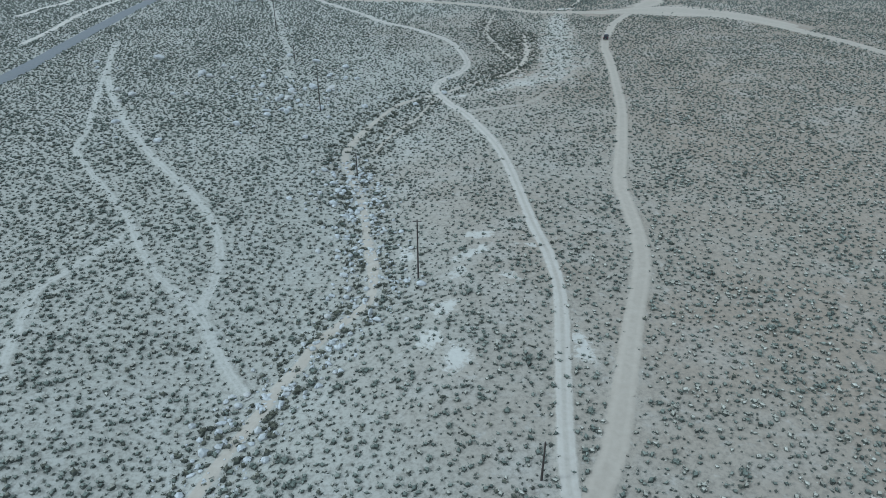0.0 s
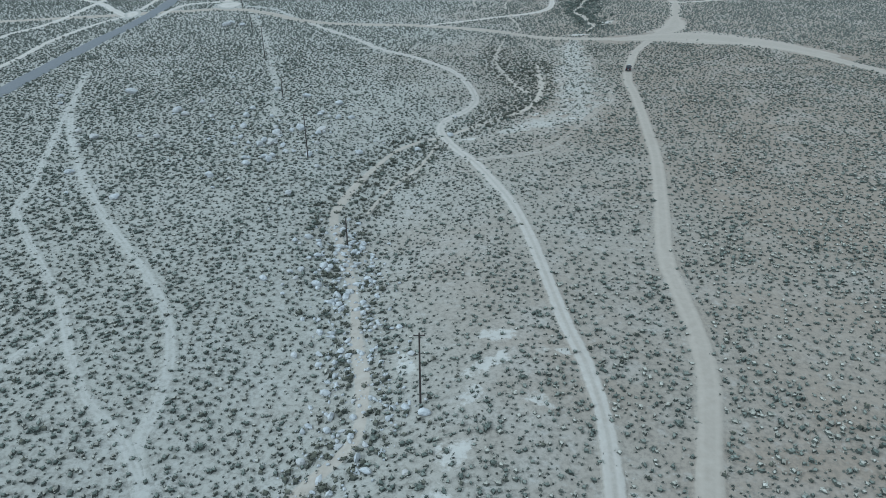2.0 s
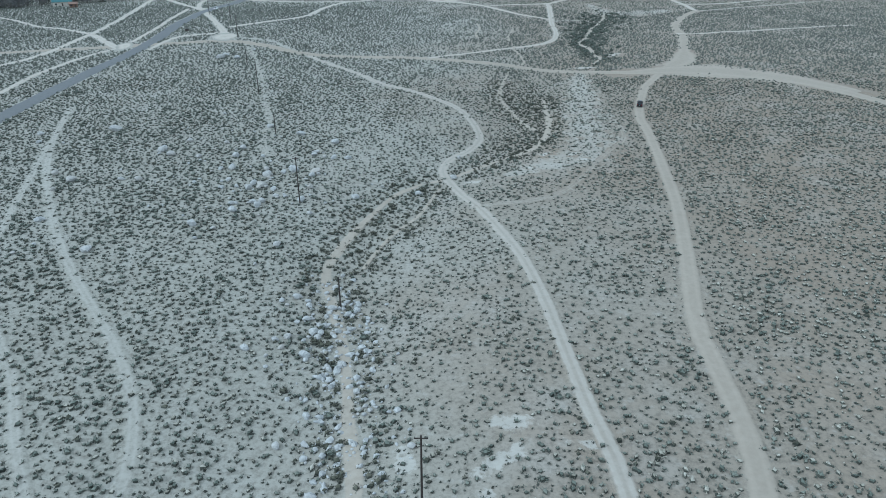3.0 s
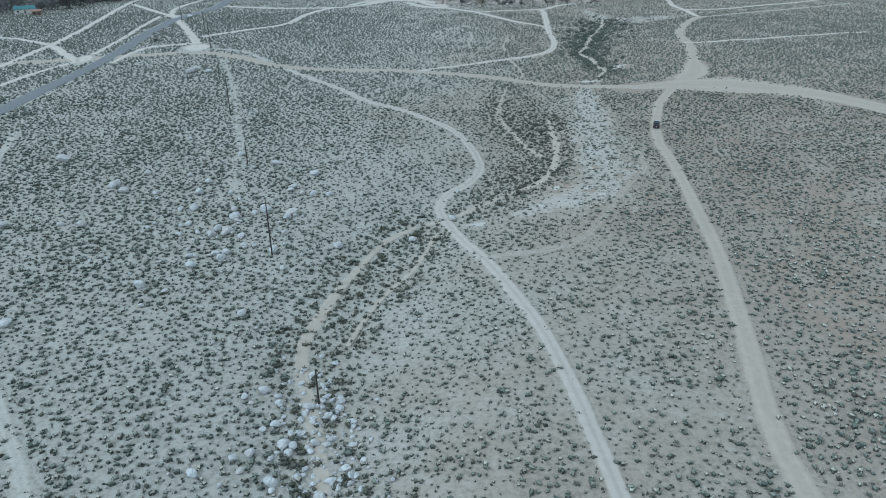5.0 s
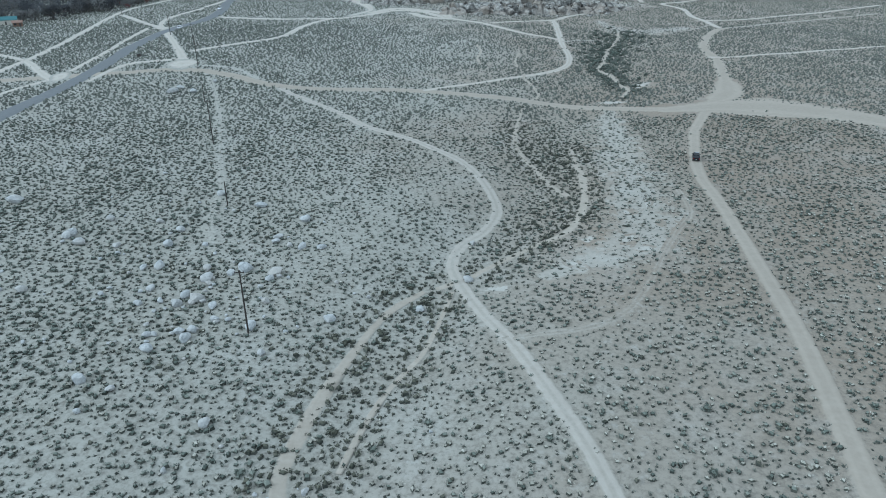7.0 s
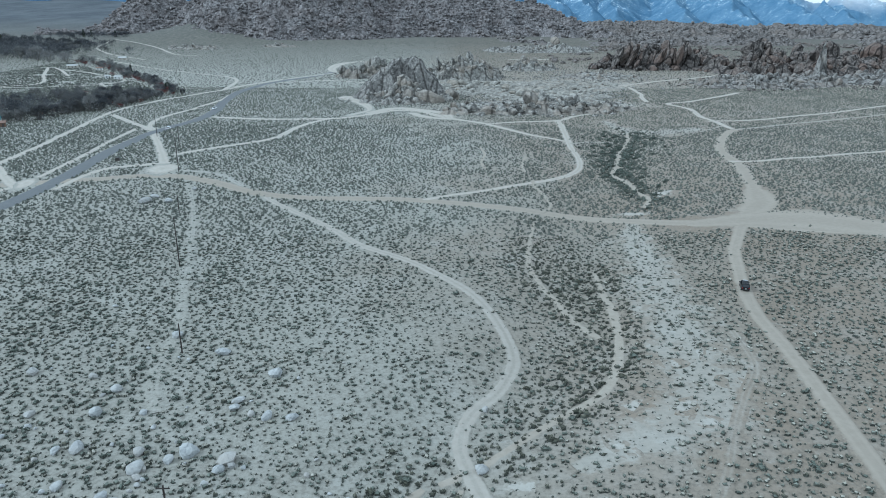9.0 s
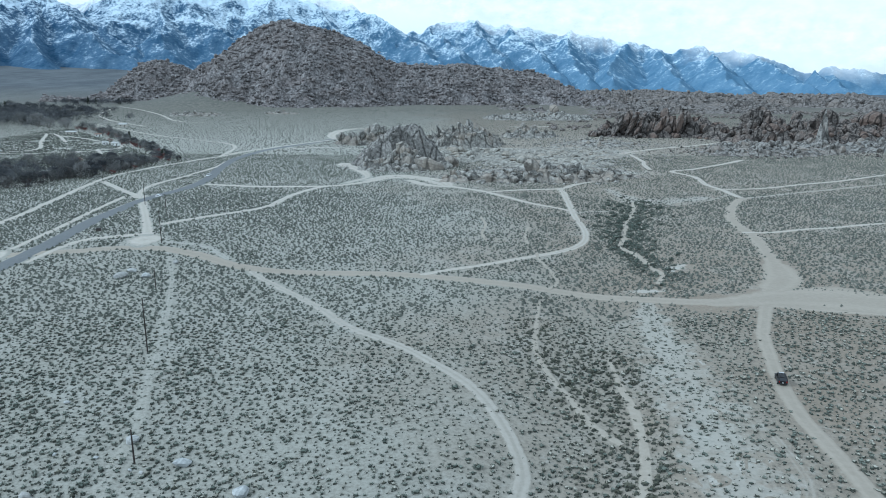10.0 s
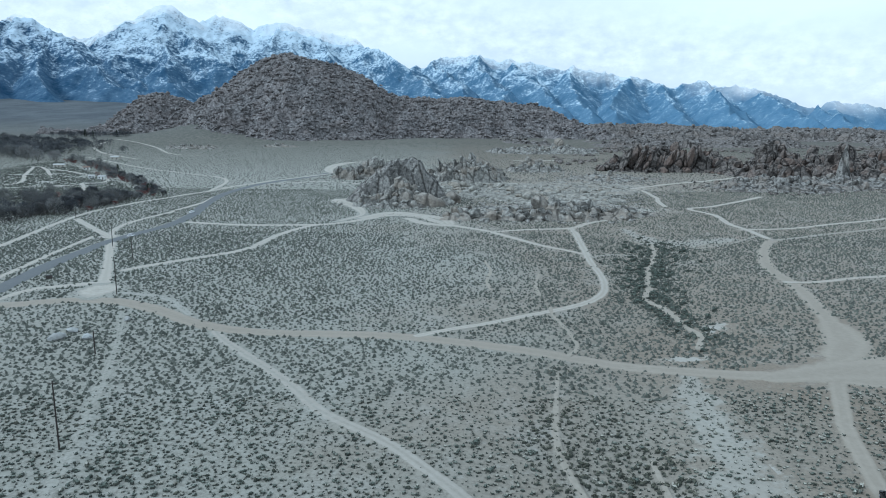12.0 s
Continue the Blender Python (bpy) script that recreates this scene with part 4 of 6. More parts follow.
# ---- granite outcrops: each a mound with single boulders leaning on it ----
def boulder_mesh(seed, facets=13, rounding=9.0, rough=0.07, detail=3, taper=0.0):
    """A weathered block one metre in radius: many planes met in a soft way, then worn by noise."""
    g = np.random.default_rng(seed)
    bm = bmesh.new()
    bmesh.ops.create_icosphere(bm, subdivisions=detail, radius=1.0)
    k = np.arange(facets) + 0.5
    up = 1 - 2 * k / facets
    n = np.stack([np.sqrt(1 - up ** 2) * np.cos(k * 2.39996), np.sqrt(1 - up ** 2) * np.sin(k * 2.39996), up], 1) + g.normal(size=(facets, 3)) * 0.28
    n /= np.linalg.norm(n, axis=1)[:, None]
    d = g.uniform(0.62, 1.0, facets)
    shift = g.uniform(-40, 40, 3)
    for v in bm.verts:
        way = np.array(v.co.normalized())
        k = np.maximum(n @ way, 1e-3) / d
        r = 1.0 / (np.sum(k ** rounding)) ** (1 / rounding)
        w = Vector(way * 2.1 + shift)
        r *= 1 + rough * noise.noise(w) + 0.4 * rough * noise.noise(w * 2.7)
        v.co = Vector(way * min(r, 1.08))
        v.co.xy *= 1 - taper * (v.co.z + 1) / 2
    me = bpy.data.meshes.new("boulder")
    bm.to_mesh(me)
    bm.free()
    me.polygons.foreach_set("use_smooth", np.full(len(me.polygons), False))
    me.materials.append(GRANITE)
    return me


BOULDERS = [boulder_mesh(s, 10 + s % 6, 8.0 + s % 4 * 4, 0.12, 2) for s in range(18)]
ROUND_BOULDERS = [boulder_mesh(40 + s, 12 + s % 5, 6.0 + s % 3, 0.07, 2) for s in range(12)]
SMALL_STONES = [boulder_mesh(200 + s, 9 + s % 5, 9.0 + s % 4 * 6, 0.12, 2) for s in range(10)]
DARK_BOULDERS = []
for me_ in BOULDERS:
    me_ = me_.copy()
    me_.materials.clear()
    me_.materials.append(DARK_GRANITE)
    DARK_BOULDERS.append(me_)
DARK_SMALL = []
for me_ in SMALL_STONES:
    me_ = me_.copy()
    me_.materials.clear()
    me_.materials.append(DARK_GRANITE)
    DARK_SMALL.append(me_)
GREY_BOULDERS = []
for me_ in BOULDERS[:9] + ROUND_BOULDERS[:5]:
    me_ = me_.copy()
    me_.materials.clear()
    me_.materials.append(GREY_GRANITE)
    GREY_BOULDERS.append(me_)
PALE_SLABS = []
for me_ in ROUND_BOULDERS:
    me_ = me_.copy()
    me_.materials.clear()
    me_.materials.append(PALE_GRANITE)
    PALE_SLABS.append(me_)
rock_rng = np.random.default_rng(5)


def mound(x, y, rx, ry, tall, seed, step=1.6, cell=6.0, lumps=3.5, turn=0.0):
    """The outcrop's broken base, as a sheet that runs down below the ground at its rim."""
    u, v = np.meshgrid(np.arange(-rx * 1.15, rx * 1.15 + step, step), np.arange(-ry * 1.15, ry * 1.15 + step, step))
    d = np.hypot(u / rx, v / ry) * (1 + 0.5 * (fbm(u / 18 + seed, v / 18, 3, seed) - 0.5))
    s = np.clip(1 - d, 0, 1)
    c, sn = math.cos(radians(turn)), math.sin(radians(turn))
    wx, wy = x + c * u - sn * v, y + sn * u + c * v
    on = np.clip(s * 5, 0, 1)
    crag = np.clip((fbm(u / 20 + seed * 3, v / 20 + seed, 3, seed + 5) - 0.36) * 3.6, 0, 1.3)
    z = tall * s ** 0.55 * (0.12 + crag) * on
    for k, (size, high) in enumerate(((cell * 2.2, lumps * 1.5), (cell, lumps), (cell * 0.45, lumps * 0.45))):
        z = z + on * high * blocks(u / size + seed, v / size, seed + k)
    z = z + ground_z(wx, wy) - 0.8 * (1 - on) - 0.15
    return mesh_of("base_rock", np.stack([wx, wy, z], -1).reshape(-1, 3), grid_faces(*u.shape)), (wx, wy, z)


def outcrop(label, x, y, rx, ry, tall, count, sizes, seed, upright=1.25, turn=0.0, lean=(8, -10), peak=0.6, stone_set=None, rock=GRANITE, mass=0.62, small_set=None, bare=0.92):
    ob = tagged(new("rock_outcrop"), label, "rock outcrop", "granite outcrops")
    base, (wx, wy, wz) = mound(x, y, rx, ry, tall * mass, seed, lumps=min(2.6, tall * 0.16), step=max(1.4, rx / 42), turn=turn, cell=max(4.0, sizes[1] * 1.2))
    part("base_rock", base, rock, ob, "cracked granite bedrock")
    stones = stone_set or BOULDERS
    g = np.random.default_rng(seed + 900)
    flat_x, flat_y, flat_z = wx.ravel(), wy.ravel(), wz.ravel()
    c, sn = math.cos(radians(turn)), math.sin(radians(turn))
    for i in range(count):
        a, d = g.uniform(0, 6.283), g.uniform(0, 1) ** peak
        u, v = math.cos(a) * d * rx, math.sin(a) * d * ry
        bx, by = x + c * u - sn * v, y + sn * u + c * v
        near = int(np.argmin((flat_x - bx) ** 2 + (flat_y - by) ** 2))
        r = (sizes[0] + (sizes[1] - sizes[0]) * g.uniform(0, 1) ** 2.6) * (1.15 - 0.45 * d)
        rise = np.clip((flat_z[near] - float(ground_z(bx, by))) / max(tall, 1), 0, 1)
        r *= 0.75 + 0.7 * rise
        h = r * g.uniform(min(0.6, upright * 0.6), upright) * (0.85 + 0.35 * rise)
        group = stones if r > 2.6 else small_set or (DARK_SMALL if rock is DARK_GRANITE else SMALL_STONES)
        stone = new("boulder", group[int(g.integers(0, len(group)))])
        stone.parent = ob
        stone.matrix_basis = pose(bx, by, flat_z[near] + 0.12 * h, lean[0] + g.uniform(-14, 14), lean[1] + g.uniform(-14, 14), 0) @ pose(0, 0, 0, 0, 0, g.uniform(0, 360)) @ Matrix.Diagonal((r * g.uniform(0.7, 1.2), r * g.uniform(0.55, 1.0), h, 1))
    ring = [(x + c * math.cos(k * 0.21) * rx * f - sn * math.sin(k * 0.21) * ry * f, y + sn * math.cos(k * 0.21) * rx * f + c * math.sin(k * 0.21) * ry * f) for k in range(30) for f in (0.15, 0.4, 0.7)]
    stamp(CLEAR, ring, min(rx, ry) * 0.22, bare)
    return ob


outcrop("fractured grey granite blocks round the dome", -26, 668, 34, 30, 13, 170, (1.1, 4.4), 1, 1.3, 20, (6, 10), 0.7)
outcrop("low wall of rounded granite boulders beside the track", 66, 606, 68, 19, 10, 295, (1.2, 5.2), 2, 1.0, 5, (0, 0), 0.55, ROUND_BOULDERS, mass=0.4)
outcrop("pale weathered bedrock between the dome and the fins", 20, 762, 56, 60, 6, 190, (1.6, 6.5), 21, 0.55, 0, (0, -14), 0.5, PALE_SLABS, PALE_GRANITE, small_set=PALE_SLABS, bare=0.5)
outcrop("upright granite fins and blocks behind the crag", 20, 850, 52, 32, 23, 220, (1.4, 6.5), 3, 1.8, 0, (4, -24), 0.7)
outcrop("small grey granite outcrop beside the paved road", -78, 862, 30, 20, 15, 70, (1.8, 6.0), 4, 1.6, 10, (0, 8), 0.8)
outcrop("low broken granite outcrop in the scrub", 108, 950, 34, 24, 13, 90, (1.5, 4.8), 5, 1.4, 0, (0, -14), 0.75)
outcrop("low slabs of weathered granite in the scrub", 88, 700, 54, 50, 4, 170, (1.2, 5.0), 6, 0.55, 0, (0, 0), 0.6, PALE_SLABS, PALE_GRANITE, small_set=PALE_SLABS, bare=0.5)
outcrop("high dark granite ridge of stacked fins", 268, 985, 88, 54, 36, 290, (2.2, 9.5), 7, 1.45, 8, (4, 20), 0.62, DARK_BOULDERS, DARK_GRANITE, mass=0.5)
outcrop("brown granite ridge of heaped boulders", 392, 930, 100, 78, 28, 298, (2.0, 9.0), 8, 1.25, -8, (2, 12), 0.58, DARK_BOULDERS, DARK_GRANITE, mass=0.5)
outcrop("granite boulders spilling down from the ridge", 322, 800, 88, 48, 8, 290, (1.1, 5.5), 9, 1.1, 14, (0, 4), 0.55, GREY_BOULDERS, GREY_GRANITE, small_set=GREY_BOULDERS)
outcrop("brown granite ridge of heaped boulders", 545, 960, 110, 80, 28, 240, (2.2, 9.0), 10, 1.2, 0, (2, 10), 0.6, DARK_BOULDERS, DARK_GRANITE, mass=0.5)
outcrop("granite boulders spilling down from the ridge", 455, 800, 80, 44, 8, 190, (1.3, 6.0), 11, 1.1, -5, (0, 6), 0.6, GREY_BOULDERS, GREY_GRANITE, small_set=GREY_BOULDERS)
outcrop("low granite outcrop on the far flat", -385, 1265, 46, 26, 5, 40, (1.6, 4.2), 12, 1.1, 0, (0, 0), 0.6)
outcrop("low granite outcrop on the far flat", -265, 1330, 34, 20, 4, 26, (1.6, 3.8), 13, 1.1, 0, (0, 0), 0.6)
outcrop("broken granite ridge beyond the scrub", 165, 1240, 90, 50, 11, 110, (2.0, 6.0), 14, 1.3, 0, (0, -8), 0.65)
outcrop("low granite rubble beside the dirt road", 168, 860, 52, 30, 4, 90, (1.1, 3.4), 15, 1.1, 0, (0, 6), 0.6, ROUND_BOULDERS)
outcrop("scattered granite rubble on pale sand", 80, 650, 64, 28, 1.6, 250, (0.5, 1.9), 16, 0.9, 0, (0, 0), 0.5, ROUND_BOULDERS)
outcrop("scattered granite rubble on pale sand", 110, 780, 70, 60, 2.4, 240, (0.9, 3.8), 17, 0.6, 0, (0, 0), 0.5, PALE_SLABS, PALE_GRANITE, small_set=PALE_SLABS, bare=0.5)
BLOCKS = [boulder_mesh(90 + s, 9 + s % 4, 14.0 + s % 3 * 5, 0.17, 4) for s in range(8)]


def crag(label, stones, material_set, turned=True):
    """A crag of few great blocks: each stone is x, y, height of its middle, three half-sizes and a lean to the side."""
    ob = tagged(new("rock_crag"), label, "rock outcrop", "granite outcrops")
    for k, (x, y, up, a, b, c, lean) in enumerate(stones):
        st = new("boulder", material_set[k % len(material_set)])
        st.parent = ob
        st.matrix_basis = pose(x, y, float(ground_z(x, y)) + up, 6 * math.sin(k * 2.1), lean, 0) @ pose(0, 0, 0, 0, 0, 40 * math.sin(k * 1.9) if turned else 0) @ Matrix.Diagonal((a, b, c, 1))
    return ob


def granite_dome(x, y):
    """A great dome, steep to the south and split by deep joints, with blocks fallen at its foot."""
    ob = tagged(new("rock_dome"), "great rounded granite dome split by deep cracks", "rock outcrop", "granite outcrops")
    u, v = np.meshgrid(np.arange(-44, 36, 0.8), np.arange(-26, 24, 0.8))
    bend = u + 5 * (fbm(u / 14, v / 14, 3, 301) - 0.5)
    top = np.interp(bend, (-42, -33, -24, -16, -10, 0, 8, 14, 17, 25, 33), (0, 7, 14, 22, 26, 28, 28, 25, 19, 13, 0))
    away = np.where(v < 0, np.abs(v) / (14 + 8 * fbm(u / 9, u * 0, 2, 303)), v / 20)
    face = np.clip(1 - away ** 2.4, 0, 1) ** 0.55
    z = top * face
    on = np.clip(z / 4, 0, 1)
    z = z + on * (3.0 * blocks(bend / 13, v / 16, 305) + 1.7 * blocks(bend / 6, v / 8, 306) + 0.7 * blocks(u / 2.6, v / 3.0, 307)) + on * 2.5 * (fbm(u / 5, v / 5, 3, 308) - 0.5)
    z = z + ground_z(x + u, y + v) - 1.2
    part("base_rock", mesh_of("base_rock", np.stack([x + u, y + v, z], -1).reshape(-1, 3), grid_faces(*u.shape)), GREY_GRANITE, ob, "cracked granite bedrock")
    for k, (bx, by, up, a, b, c, lean) in enumerate(((17, -36, 2.6, 12.5, 5.5, 6.6, 4), (2, -34, 2.6, 6, 5, 7, 9), (-12, -30, 1.6, 7, 5, 5, -18), (30, -26, 1.5, 6.5, 5, 4.5, 8), (8, -40, 1.2, 4.4, 3.4, 3.4, -6), (-22, -24, 1.5, 6, 5, 4.5, -14), (34, -14, 2.0, 7, 6, 6, -16))):
        st = new("boulder", BLOCKS[k % len(BLOCKS)])
        st.parent = ob
        st.matrix_basis = pose(x + bx, y + by, float(ground_z(x + bx, y + by)) + up, 6 * math.sin(k * 2.1), lean, 0) @ Matrix.Diagonal((a, b, c, 1))
    return ob


granite_dome(-27, 688)
crag("big rounded boulders at the end of the low wall", ((8, 594, 1.2, 3.6, 3, 3.4, 0), (19, 597, 1.8, 5.2, 4.4, 4.6, 8), (29, 592, 1.2, 4.6, 3.8, 3.8, -12), (39, 596, 1.6, 5.0, 4.4, 4.2, 6),
                                                         (26, 584, 0.4, 2.6, 2.2, 2.0, 0), (47, 590, 0.8, 4.0, 3.2, 3.0, 10), (98, 612, 1.4, 5.0, 4.0, 4.4, -8), (88, 606, 1.0, 4.4, 3.4, 3.6, 4)), BLOCKS)
crag("tilted granite fins leaning side by side", tuple((-2 + 4.6 * k, 848 + 7 * math.sin(k * 1.7), 7 + 3 * math.sin(k * 0.9), 2.0 + 0.5 * math.sin(k * 2.3), 6, 10 + 2.5 * math.sin(k * 1.3), -28 + 5 * math.sin(k)) for k in range(13)), BLOCKS, False)
DARK_BLOCKS = []
for me_ in BLOCKS:
    me_ = me_.copy()
    me_.materials.clear()
    me_.materials.append(DARK_GRANITE)
    DARK_BLOCKS.append(me_)
crag("stacked dark granite blocks with a broad cracked slab", tuple((208 + 7.5 * k, 950 + 9 * math.sin(k * 1.9), 10 + 4 * math.sin(k * 0.8 + 1), 3.6 + 0.9 * math.sin(k * 2.2), 8, 14 + 3.5 * math.sin(k * 1.4), 24 + 7 * math.sin(k * 1.1)) for k in range(11))
     + ((296, 950, 8, 13, 6, 9, 34), (312, 956, 6, 9, 7, 9, 26), (330, 960, 6, 10, 8, 10, 14), (190, 952, 3, 7, 6, 8, 24), (180, 950, 1, 6, 5, 5, 20), (246, 934, 1, 6, 5, 5, 10), (272, 934, 1, 5, 5, 4.5, 14), (228, 932, 1, 5, 4, 4.5, 18)), DARK_BLOCKS)
crag("upright dark granite pillars on the ridge", ((338, 880, 4, 5, 5, 10, 8), (349, 868, 3, 4.5, 5, 9, -4), (362, 876, 4, 5, 5, 11, 4), (375, 864, 3, 5, 5, 9, 6), (424, 850, 3, 7, 6, 8, 8), (440, 860, 4, 7, 6, 9, 0),
                                                   (368, 965, 20, 11, 9, 10, 4), (382, 968, 22, 9, 9, 11, 8), (452, 955, 18, 16, 12, 12, 0), (500, 940, 16, 14, 12, 12, 6)), DARK_BLOCKS)
spire_mesh = boulder_mesh(3, 10, 22.0, 0.08, 4, 0.72)
spire_mesh.materials.clear()
spire_mesh.materials.append(GREY_GRANITE)
spire = tagged(new("rock_spire", spire_mesh), "tall pointed grey granite spire on the ridge", "rock")
spire.matrix_world = pose(367, 806, float(ground_z(367, 806)) + 13, 0, 3, 30) @ Matrix.Diagonal((8.8, 7.5, 24, 1))


def rubble():
    """Loose stones round the outcrops, too many to count."""
    g = np.random.default_rng(77)
    shapes = []
    for s in range(6):
        bm = bmesh.new()
        bmesh.ops.create_icosphere(bm, subdivisions=2 if s < 1 else 1, radius=1.0)
        v = np.array([p.co for p in bm.verts]) * g.uniform(0.7, 1.1, (len(bm.verts), 1)) * np.array((1, 0.8, 0.75))
        shapes.append((v, np.array([[p.index for p in f.verts] for f in bm.faces]), np.ones(len(bm.faces))))
        bm.free()
    for rock, name, label, places in ((GRANITE, "rubble", "loose grey granite rubble round the outcrops", ((-30, 668, 46, 40, 260), (52, 602, 66, 28, 420), (32, 760, 66, 50, 300), (-82, 872, 46, 32, 120), (98, 930, 56, 40, 200),
                                             (84, 690, 70, 50, 500), (168, 860, 70, 44, 300), (130, 780, 90, 90, 500), (165, 1240, 120, 60, 200))),
                                      (DARK_GRANITE, "ridge_rubble", "loose brown granite rubble on the ridge", ((268, 975, 92, 66, 500), (392, 910, 115, 95, 700), (322, 795, 110, 66, 700), (455, 800, 100, 66, 350), (545, 950, 120, 95, 300)))):
        xs, ys = [], []
        for x, y, rx, ry, n in places:
            a, d = g.uniform(0, 6.283, n), np.sqrt(g.uniform(0, 1, n))
            xs.append(x + np.cos(a) * d * rx)
            ys.append(y + np.sin(a) * d * ry)
        x, y = np.concatenate(xs), np.concatenate(ys)
        keep = sample(CLEAR, x, y) < 0.95
        x, y = x[keep], y[keep]
        scatter(name, shapes, x, y, 0.45 + 1.6 * g.uniform(0, 1, len(x)) ** 3, np.ones(len(x)), rock, label, "rocks", sink=-0.1)


rubble()


def heap(name, places, sizes, material, label, seed, spread=3.0):
    """Boulders past counting, heaped over a rocky slope whose places are given."""
    g = np.random.default_rng(seed)
    shapes = []
    for k in range(9):
        bm = bmesh.new()
        bmesh.ops.create_icosphere(bm, subdivisions=1, radius=1.0)
        v = np.array([p.co for p in bm.verts])
        v *= g.uniform(0.62, 1.12, (len(v), 1)) * np.array((1.15, 0.9, g.uniform(0.6, 1.0)))
        shapes.append((v, np.array([[p.index for p in f.verts] for f in bm.faces]), np.ones(len(bm.faces))))
        bm.free()
    n = len(places)
    r = sizes[0] + (sizes[1] - sizes[0]) * g.uniform(0, 1, n) ** 2.8
    scatter(name, shapes, places[:, 0] + g.normal(0, spread, n), places[:, 1] + g.normal(0, spread, n), r, g.uniform(0.6, 1.15, n), material, label, "rocks", sink=0.0, z=places[:, 2] + 0.15 * r)


heap("hill_boulders", HILL_FACE[np.random.default_rng(4).integers(0, len(HILL_FACE), 11000)], (1.6, 7.0), HILLROCK, "heaped brown-grey granite boulders on the hill", 6)


def far_badlands():
    """Low rocky land that runs out to the foot of the range."""
    az, r = np.meshgrid(np.arange(4, 46, 0.13), np.concatenate([np.arange(1330, 2000, 8.0), np.arange(2000, 2900, 16.0)]))
    x, y = r * np.sin(np.radians(az)), r * np.cos(np.radians(az))
    ridge = ridged(x / 240 + 3, y / 190, 3, 120)
    lift = np.interp(az, (4, 8, 13, 18, 22, 52), (0, 0.5, 1.0, 1.1, 0.6, 0.7)) * np.clip((r - 1340) / 260, 0, 1) * np.clip((2900 - r) / 250, 0, 1)
    on = np.clip((ridge - 0.38) * 5, 0, 1) * np.clip(lift * 3, 0, 1)
    z = height(x, y) - 2.5 + lift * 26 * np.clip(ridge - 0.25, 0, 1) * (0.5 + r / 2600.0)
    for size, high, seed in ((34.0, 9.0, 131), (14.0, 5.5, 132)):
        z += on * high * blocks(x / size, y / size, seed)
    return thing("rocky_badlands", mesh_of("rocky_badlands", np.stack([x, y, z], -1).reshape(-1, 3), grid_faces(*az.shape)), BADLAND, "low brown rocky badlands in the distance", "rocky land", "structure"), np.stack([x, y, z], -1)[(on > 0.3) & (r < 2300)]


sx_, sy_ = np.random.default_rng(61).uniform(0, 1, (2, 2400))
sx_, sy_ = 150 + 620 * sx_, 1010 + 380 * sy_
sk_ = fbm(sx_ / 70, sy_ / 70, 3, 62) > 0.47
heap("scattered_boulders", np.stack([sx_, sy_, ground_z(sx_, sy_)], -1)[sk_], (1.2, 5.5), BADLAND, "granite boulders strewn over the scrub flat", 9, 2.0)
BADLANDS, BADLAND_TOPS = far_badlands()
heap("badland_boulders", BADLAND_TOPS[np.random.default_rng(5).integers(0, len(BADLAND_TOPS), 2600)], (2.0, 8.0), BADLAND, "brown granite boulders scattered over the badlands", 8, 5.0)

# ---- pale boulders strewn along the wash and over the grey flat ----
PALE_STONES = []
for k in range(6):
    me_ = boulder_mesh(70 + k, 11, 9.0, 0.05, 2)
    me_.materials.clear()
    me_.materials.append(WHITEROCK)
    PALE_STONES.append(me_)


def pale_boulder(x, y, r, label):
    g = rock_rng
    ob = tagged(new("pale_boulder", PALE_STONES[int(g.integers(0, 6))]), label, "boulder", "pale boulders")
    ob.matrix_world = pose(x, y, float(ground_z(x, y)) + r * 0.28, g.uniform(-15, 15), g.uniform(-15, 15), g.uniform(0, 360)) @ Matrix.Diagonal((r * g.uniform(0.8, 1.3), r * g.uniform(0.7, 1.0), r * g.uniform(0.5, 0.8), 1))


wash_pts = smooth_line(WASH_LINE, 2.0)
wash_pts = wash_pts[(wash_pts[:, 1] > 58) & (wash_pts[:, 1] < 168)]
for k in range(95):
    wx_, wy_ = wash_pts[int(rock_rng.integers(0, len(wash_pts)))]
    pale_boulder(wx_ + rock_rng.normal() * 4.2, wy_ + rock_rng.normal() * 3, 0.22 + 0.6 * rock_rng.uniform() ** 2.5, "pale granite boulder beside the dry wash")
pw_ = wash_pts[np.random.default_rng(64).integers(0, len(wash_pts), 900)] + np.random.default_rng(65).normal(0, 3.4, (900, 2))
pw_ = pw_[sample(CLEAR, pw_[:, 0], pw_[:, 1]) < 0.9]
heap("pale_stones", np.column_stack([pw_, ground_z(pw_[:, 0], pw_[:, 1])]), (0.17, 0.85), WHITEROCK, "pale granite stones strewn along the dry wash", 66, 0.5)
for k in range(100):
    pale_boulder(-62 + rock_rng.normal() * 26, 222 + rock_rng.normal() * 24, 0.35 + 1.25 * rock_rng.uniform() ** 2.2, "pale granite boulder among grey sagebrush")
for k in range(46):
    pale_boulder(-48 + rock_rng.normal() * 8, 211 + rock_rng.normal() * 9, 0.4 + 1.2 * rock_rng.uniform() ** 2, "pale granite boulder among grey sagebrush")
for k in range(42):
    pale_boulder(-25 + rock_rng.normal() * 5, 150 + rock_rng.normal() * 9, 0.3 + 0.8 * rock_rng.uniform() ** 2, "pale granite boulder heaped beside the dry wash")
for bx_, by_, br_ in ((-108.5, 261, 2.0), (-86, 241, 1.6), (-93.3, 379.7, 1.4), (-103.7, 369.8, 1.5), (-104.7, 363.3, 1.9), (-97.2, 364.5, 1.4), (-50, 214, 1.8), (-44, 226, 1.5), (-38, 205, 1.0), (-4, 104, 0.9)):
    pale_boulder(bx_, by_, br_, "large pale granite boulder among grey sagebrush")

